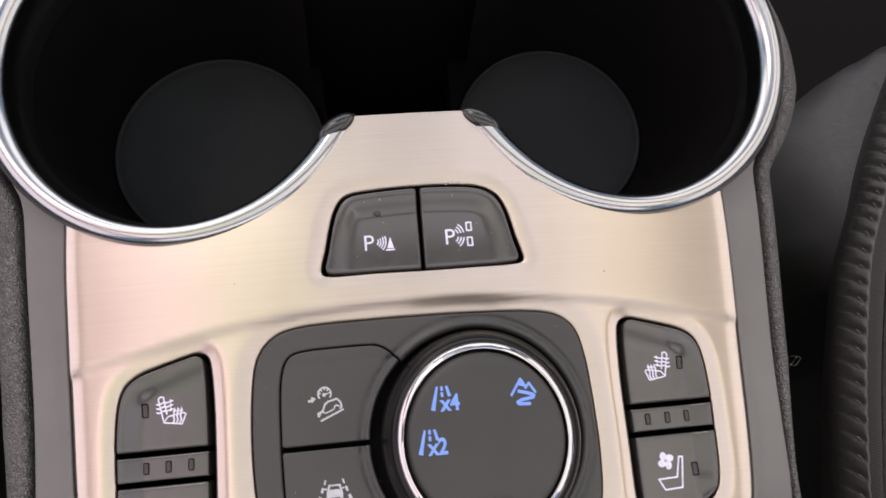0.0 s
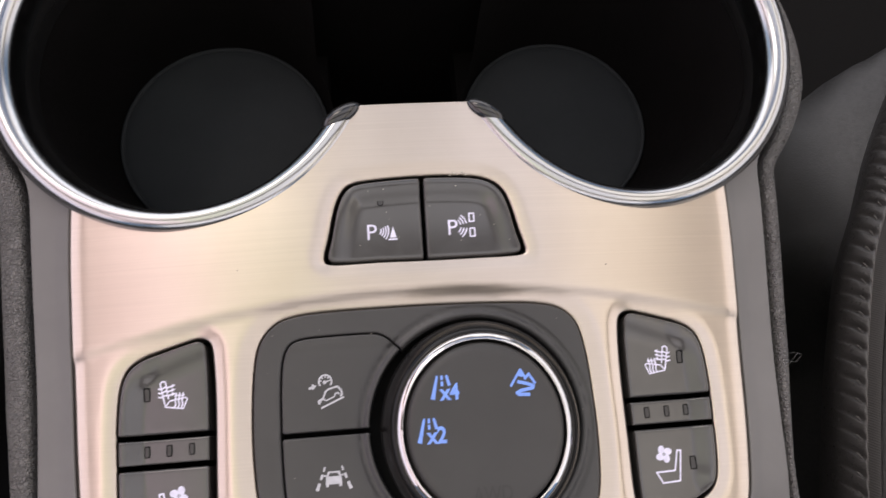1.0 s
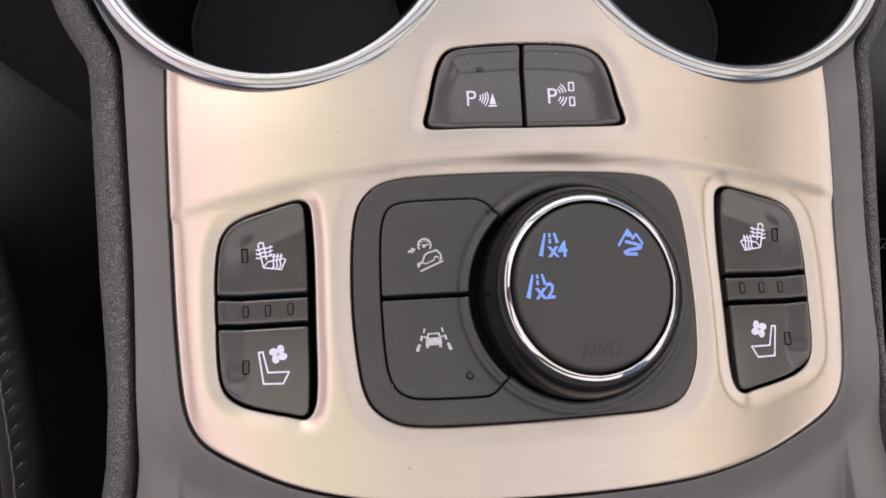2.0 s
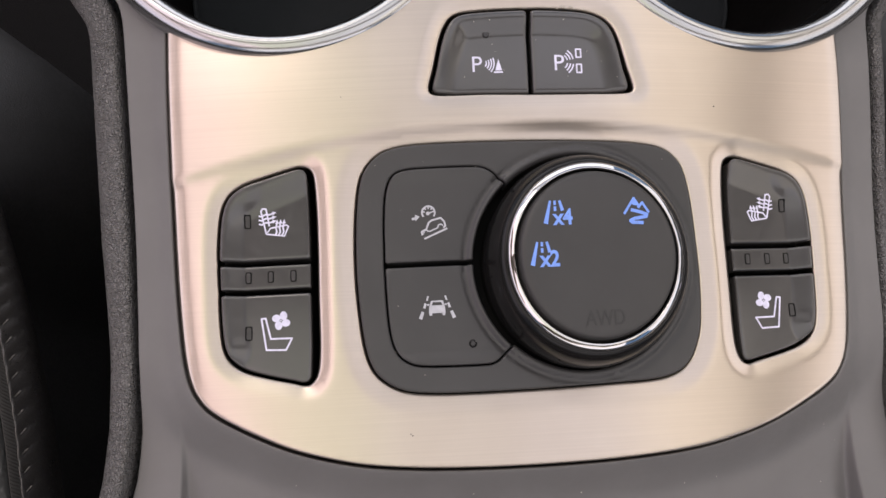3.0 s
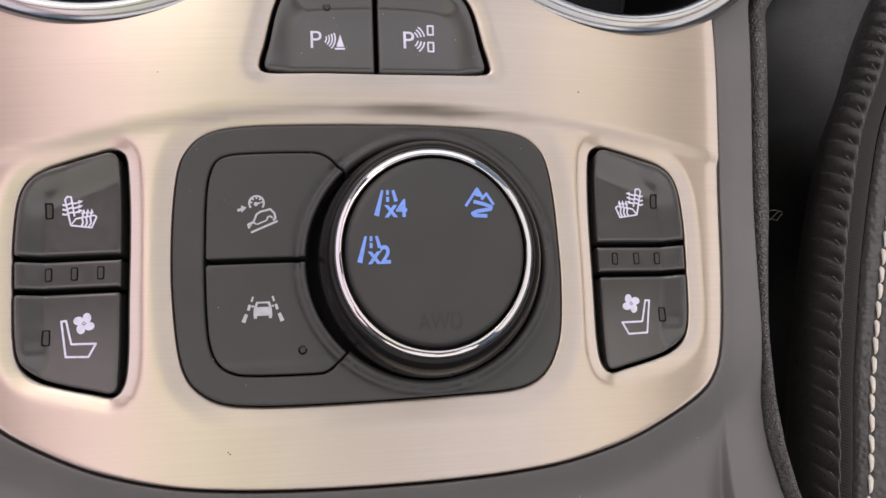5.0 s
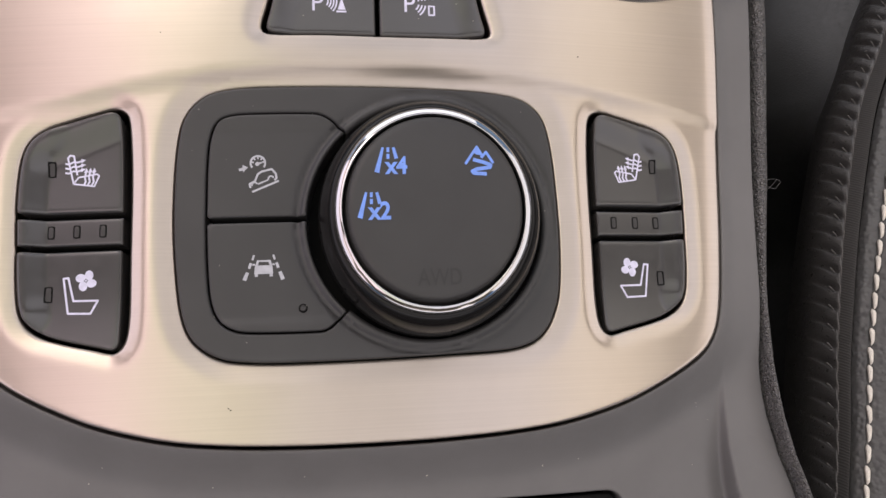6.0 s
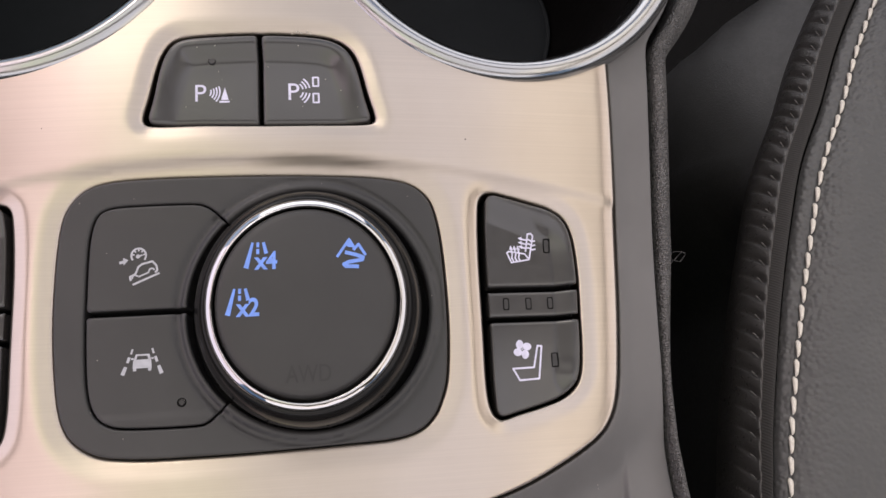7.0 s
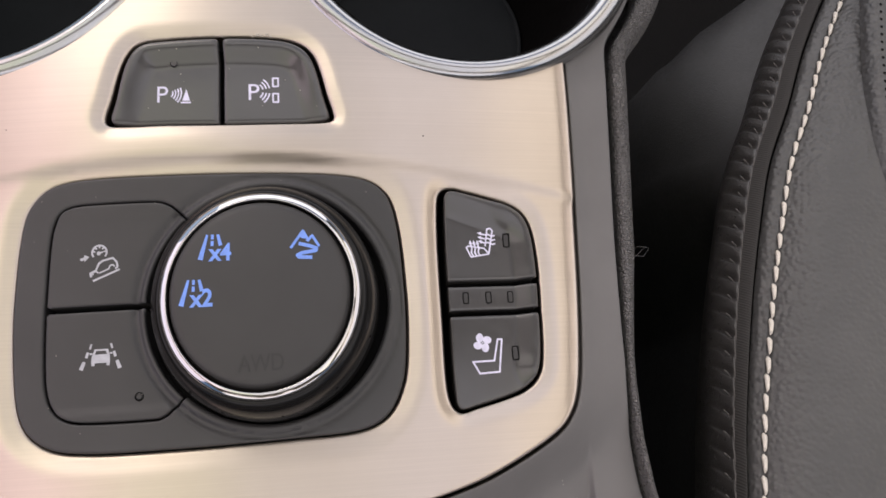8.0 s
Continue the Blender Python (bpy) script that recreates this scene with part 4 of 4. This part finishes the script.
def car_seat(sign):
    seat = thing("car_seat", "black leather car seat with pale contrast stitching and perforated centre", "seat", "front seats")
    step = 0.0006 if sign > 0 else 0.0012
    line = seam_curve(step)
    d = np.gradient(line, axis=0)
    d /= np.linalg.norm(d, axis=1, keepdims=True)
    nn = np.c_[d[:, 1], -d[:, 0]]
    s = np.arange(len(line)) * step
    sec = open_curve(np.array(SECTION[:24]), 0.00040)
    sec = np.vstack([sec, np.array(SECTION[24:])])
    u, w = sec[:, 0], sec[:, 1]
    verts, faces = [], []
    m = len(sec)
    ladder = smooth((w + 0.0520) / 0.003) * smooth((-0.0093 - u) / 0.0008)
    outer = smooth((-0.0097 - u) / 0.0016)
    for i, (p, q) in enumerate(zip(line, nn)):
        # padded cells, parted by slanting slots that deepen outwards
        ph = (s[i] / 0.0060 + (u + 0.010) / 0.0060 * 0.75) % 1.0
        pad = 1 - np.abs(2 * ph - 1) ** 3
        slot = np.exp(-((np.abs(2 * ph - 1) - 1) / 0.32) ** 2)
        bump = ladder * (0.0008 * pad - 0.0023 * slot * outer)
        k = narrowing(p[1])
        uk = np.where(u < 0, u * k, u)
        wk = np.where(u < -0.0055, w + (w + 0.0373) * 0.2 * (1 - k), w)
        verts += [(sign * (p[0] + q[0] * a), p[1] + q[1] * a, b) for a, b in zip(uk, wk + bump)]
    tw, g0, g1, cut = (int(np.argmin(np.abs(u - q))) for q in (-0.0094, -0.0054, -0.0042, -0.0005))

    def strip(k0, k1):
        f = []
        for i in range(len(line) - 1):
            for j in range(k0, k1):
                q = (i * m + j, (i + 1) * m + j, (i + 1) * m + j + 1, i * m + j + 1)
                f.append(q if sign < 0 else q[::-1])
        used = sorted({a for q in f for a in q})
        new_at = {a: b for b, a in enumerate(used)}
        return [verts[a] for a in used], [tuple(new_at[a] for a in q) for q in f]

    part("side_panel", mesh_from("side_panel", *strip(0, tw), SEATDARK), seat, "black leather side with dark ladder stitching")
    part("woven_strip", mesh_from("woven_strip", *strip(tw, g0), TWILL), seat, "black twill strip beside the seam")
    part("seam_groove", mesh_from("seam_groove", *strip(g0, g1), GROOVE), seat, "deep black seam")
    part("piping", mesh_from("piping", *strip(g1, cut), SEAT), seat, "narrow black leather ridge")
    part("bolster", mesh_from("bolster", *strip(cut, m - 1), SEAT), seat, "smooth black leather bolster")
    # perforated middle of the cushion, sewn in beyond the bolster
    py = np.linspace(-0.14, 0.17, 160)
    px = np.interp(py, [-0.14, -0.03, 0.008, 0.020, 0.037, 0.048, 0.069, 0.092, 0.13, 0.17], [0.216, 0.202, 0.1985, 0.1992, 0.2013, 0.2031, 0.2072, 0.2130, 0.230, 0.253])
    offs = np.r_[0.0, 0.0003, 0.0008, 0.0016, 0.003, np.linspace(0.008, 0.20, 14)]

    def centre_z(off):
        return -0.0270 + 0.0050 * math.sqrt(min(1.0, off / 0.003)) - 0.02 * off

    rows = [[(sign * (a + off), b, centre_z(off)) for a, b in zip(px, py)] for off in offs]
    n = len(py)
    f = [(a * n + b, a * n + b + 1, (a + 1) * n + b + 1, (a + 1) * n + b) for a in range(len(rows) - 1) for b in range(n - 1)]
    part("cushion_centre", mesh_from("cushion_centre", [v for r in rows for v in r], [q[::-1] if sign > 0 else q for q in f], SEAT), seat, "perforated black leather centre")
    hv, hf = [], []
    for a in range(16):
        for b in range(64):
            yy = -0.03 + b * 0.0030 + (a % 2) * 0.0015
            off = 0.0042 + a * 0.0026
            xe = float(np.interp(yy, py, px)) + off
            k = len(hv)
            hv += [(sign * xe + 0.00055 * math.cos(t), yy + 0.00055 * math.sin(t), centre_z(off) + 0.00012) for t in np.linspace(0, 2 * math.pi, 7, endpoint=False)]
            hf.append(tuple(range(k, k + 7)))
    tagged(part("perforation", mesh_from("perforation", hv, hf, GROOVE, True), seat, "fine punched holes"), kind="stuff")

    # threads
    def threads(name, off, z, pitch, length, thick, material, lean, y0, y1, label):
        k, r = 8, 5
        v, fc = [], []
        for i in range(k + 1):
            t = i / k * 2 - 1
            rad = thick * (1 - 0.75 * t ** 6) * (0.74 + 0.26 * t)
            for j in range(r):
                a = 2 * math.pi * j / r
                v.append((rad * math.cos(a), t * length / 2, rad * 0.8 * math.sin(a) + thick * 0.5 * (1 - t ** 4)))
        for i in range(k):
            for j in range(r):
                fc.append((i * r + j, i * r + (j + 1) % r, (i + 1) * r + (j + 1) % r, (i + 1) * r + j))
        me = mesh_from(name, v, fc, material)
        at = 0.0
        rnd = random.Random(3)
        while at < s[-1]:
            i = int(at / step)
            p = line[i] + nn[i] * off * (narrowing(line[i][1]) if off < 0 else 1.0)
            if y0 < p[1] < y1:
                th = math.degrees(math.atan2(d[i][1], sign * d[i][0])) - 90 + sign * (lean + rnd.uniform(-3, 3))
                ob = part(name, me, seat, label)
                ob.matrix_basis = pose(sign * p[0], p[1], z + ((z + 0.0373) * 0.2 * (1 - narrowing(p[1])) if off < -0.0055 else 0.0), 0, 0, th)
            at += pitch
    far = sign < 0
    threads("stitch", 0.0002, -0.0343, 0.0058, 0.0053, 0.00105, THREAD, 6, -0.11 if not far else -0.09, 0.13 if not far else -0.02, "pale cream stitch")
    threads("dark_stitch", -0.0097, -0.0397, 0.0060, 0.0046, 0.00034, DARKTHREAD, 5, -0.10, 0.12 if not far else -0.01, "grey-black stitch")
    threads("rung_stitch", -0.0113, -0.0413, 0.0060, 0.0036, 0.00028, DARKTHREAD, 55, -0.10, 0.12 if not far else -0.01, "grey-black stitch")

    # leather skirt of the cushion: upright beside the console, swelling out further ahead
    v, f = [], []
    sub = line[::6]
    sn = nn[::6]
    depth = [0.0, 0.004, 0.010, 0.020, 0.034, 0.052, 0.075, 0.11, 0.17, 0.25]
    for p, q in zip(sub, sn):
        swell = 0.060 * float(smooth(np.array((p[1] - 0.005) / 0.10)))
        for k in depth:
            off = -0.0085 * narrowing(p[1]) - swell * (1 - math.exp(-k / 0.035)) + 0.030 * min(k / 0.03, 1) * (1 - min(swell / 0.02, 1))
            x, y = p[0] + q[0] * off, p[1] + q[1] * off
            y = min(y, float(np.interp(x, [0.12, 0.16, 0.198, 0.224, 0.25, 0.4], [0.072, 0.103, 0.128, 0.138, 0.142, 0.15])))
            v.append((sign * x, y, -0.0645 - 0.0058 * (1 - narrowing(p[1])) - k))
    m = len(depth)
    for i in range(len(sub) - 1):
        for j in range(m - 1):
            q = (i * m + j, (i + 1) * m + j, (i + 1) * m + j + 1, i * m + j + 1)
            f.append(q if sign > 0 else q[::-1])
    part("skirt", mesh_from("skirt", v, f, VALANCE), seat, "black leather skirt of the cushion")
    return seat


car_seat(1)
car_seat(-1).location = (-0.014, 0.0, -0.024)

# ============ small things ============
lint = []
for k in range(40):
    a = k / 39 * 2 * math.pi * 1.15
    lint.append((0.1112 + 0.0021 * math.cos(a) + 0.0004 * math.sin(3 * a), -0.0012 + 0.0014 * math.sin(a), -0.0110 + 0.0004 * math.sin(2 * a)))
lint += [(0.1097, -0.0025, -0.0105), (0.1089, -0.003, -0.0102)]
cu = bpy.data.curves.new("lint", "CURVE")
cu.dimensions, cu.bevel_depth, cu.bevel_resolution = "3D", 0.00004, 1
sp = cu.splines.new("POLY")
sp.points.add(len(lint) - 1)
for q, c in zip(sp.points, lint):
    q.co = (*c, 1)
cu.materials.append(SHELL)
tagged(new("lint_fibre", cu), "tiny curled grey lint fibre caught on the leather side", "lint")


def specks(name, places, zfun, size, seed, label, material=DUST):
    rnd = random.Random(seed)
    v, f = [], []
    for x, y in places:
        r = size * rnd.uniform(0.6, 1.3)
        z = float(zfun(np.array([x]), np.array([y]))[0]) + 0.00008
        k = len(v)
        n = 6
        v += [(x + r * rnd.uniform(0.5, 1.2) * math.cos(i * math.pi / 3), y + r * rnd.uniform(0.5, 1.2) * math.sin(i * math.pi / 3), z) for i in range(n)] + [(x, y, z + r * 0.6)]
        f += [(k + i, k + (i + 1) % n, k + n) for i in range(n)]
    ob = new(name, mesh_from(name, v, f, material, True))
    return tagged(ob, label, "dust", kind="stuff")


rnd = random.Random(5)
specks("dust", [(0.083, -0.059), (0.0832, -0.0600), (0.0868, -0.0635), (-0.0165, -0.071), (0.012, -0.0725), (-0.062, -0.0665), (-0.0655, -0.070)] + [(rnd.uniform(-0.085, 0.085), rnd.uniform(-0.12, -0.068)) for _ in range(16)],
       shell_z, 0.00018, 1, "pale dust specks on the grey plastic shell")
specks("dust", [(rnd.uniform(-0.022, 0.027), rnd.uniform(0.034, 0.050)) for _ in range(14)], park_dish, 0.00013, 2, "pale dust specks on the parking switches")
specks("dust", [(rnd.uniform(-0.042, 0.043), rnd.uniform(-0.0435, 0.016)) for _ in range(22)], plate_z, 0.00010, 4, "pale dust specks on the dark plate")
specks("crumb", [(0.0105, 0.0526), (0.0118, 0.0530), (0.0126, 0.0528), (0.0140, 0.0531), (0.0148, 0.0527)], lambda x, y: park_dish(x, y) - 0.0004, 0.00045, 7, "beige crumbs in the gap above the parking switches")

specks("grit", [(-0.0323, -0.0548), (-0.0318, -0.0552), (0.0520, 0.0262), (-0.0470, 0.0300)], panel_z, 0.00022, 9, "tiny dark grit specks on the brushed metal", EDGE)

# ============ cabin round it ============
tagged(new("floor", box("floor", (-0.75, -0.9, -0.33), (0.75, 1.1, -0.30), CARPET)), "black carpeted cabin floor", "floor", kind="structure")
for name, lo, hi in (("wall_left", (-0.78, -0.9, -0.30), (-0.75, 1.1, 0.18)), ("wall_right", (0.75, -0.9, -0.30), (0.78, 1.1, 0.18)), ("wall_rear", (-0.78, -0.93, -0.30), (0.78, -0.9, 0.28)), ("wall_rear_top", (-0.78, -0.93, 0.64), (0.78, -0.9, 0.75)),
                     ("wall_front", (-0.78, 1.1, -0.30), (0.78, 1.13, 0.22)), ("wall_left_top", (-0.78, -0.9, 0.62), (-0.75, 1.1, 0.75)), ("wall_right_top", (0.75, -0.9, 0.62), (0.78, 1.1, 0.75))):
    tagged(new(name, box(name, lo, hi, TRIM if "top" not in name else LINING)), "plain dark cabin trim", "wall", kind="structure")


def ceiling():
    v, f = [], []
    for lo, hi in (((-0.78, -0.93, 0.75), (-0.66, 1.13, 0.78)), ((0.66, -0.93, 0.75), (0.78, 1.13, 0.78)), ((-0.66, -0.93, 0.75), (0.66, -0.72, 0.78)), ((-0.66, 0.92, 0.75), (0.66, 1.13, 0.78)), ((-0.66, -0.065, 0.715), (0.66, 0.065, 0.76))):
        k = len(v)
        v += [(x, y, z) for x in (lo[0], hi[0]) for y in (lo[1], hi[1]) for z in (lo[2], hi[2])]
        f += [tuple(k + i for i in q) for q in ((0, 1, 3, 2), (4, 6, 7, 5), (0, 4, 5, 1), (2, 3, 7, 6), (0, 2, 6, 4), (1, 5, 7, 3))]
    return mesh_from("ceiling", v, f, LINING, True)


# unseen ceiling; its opening is assumed, to let in light from above
tagged(new("ceiling", ceiling()), "pale fabric headlining, out of view, with an assumed large roof opening", "ceiling", kind="structure")
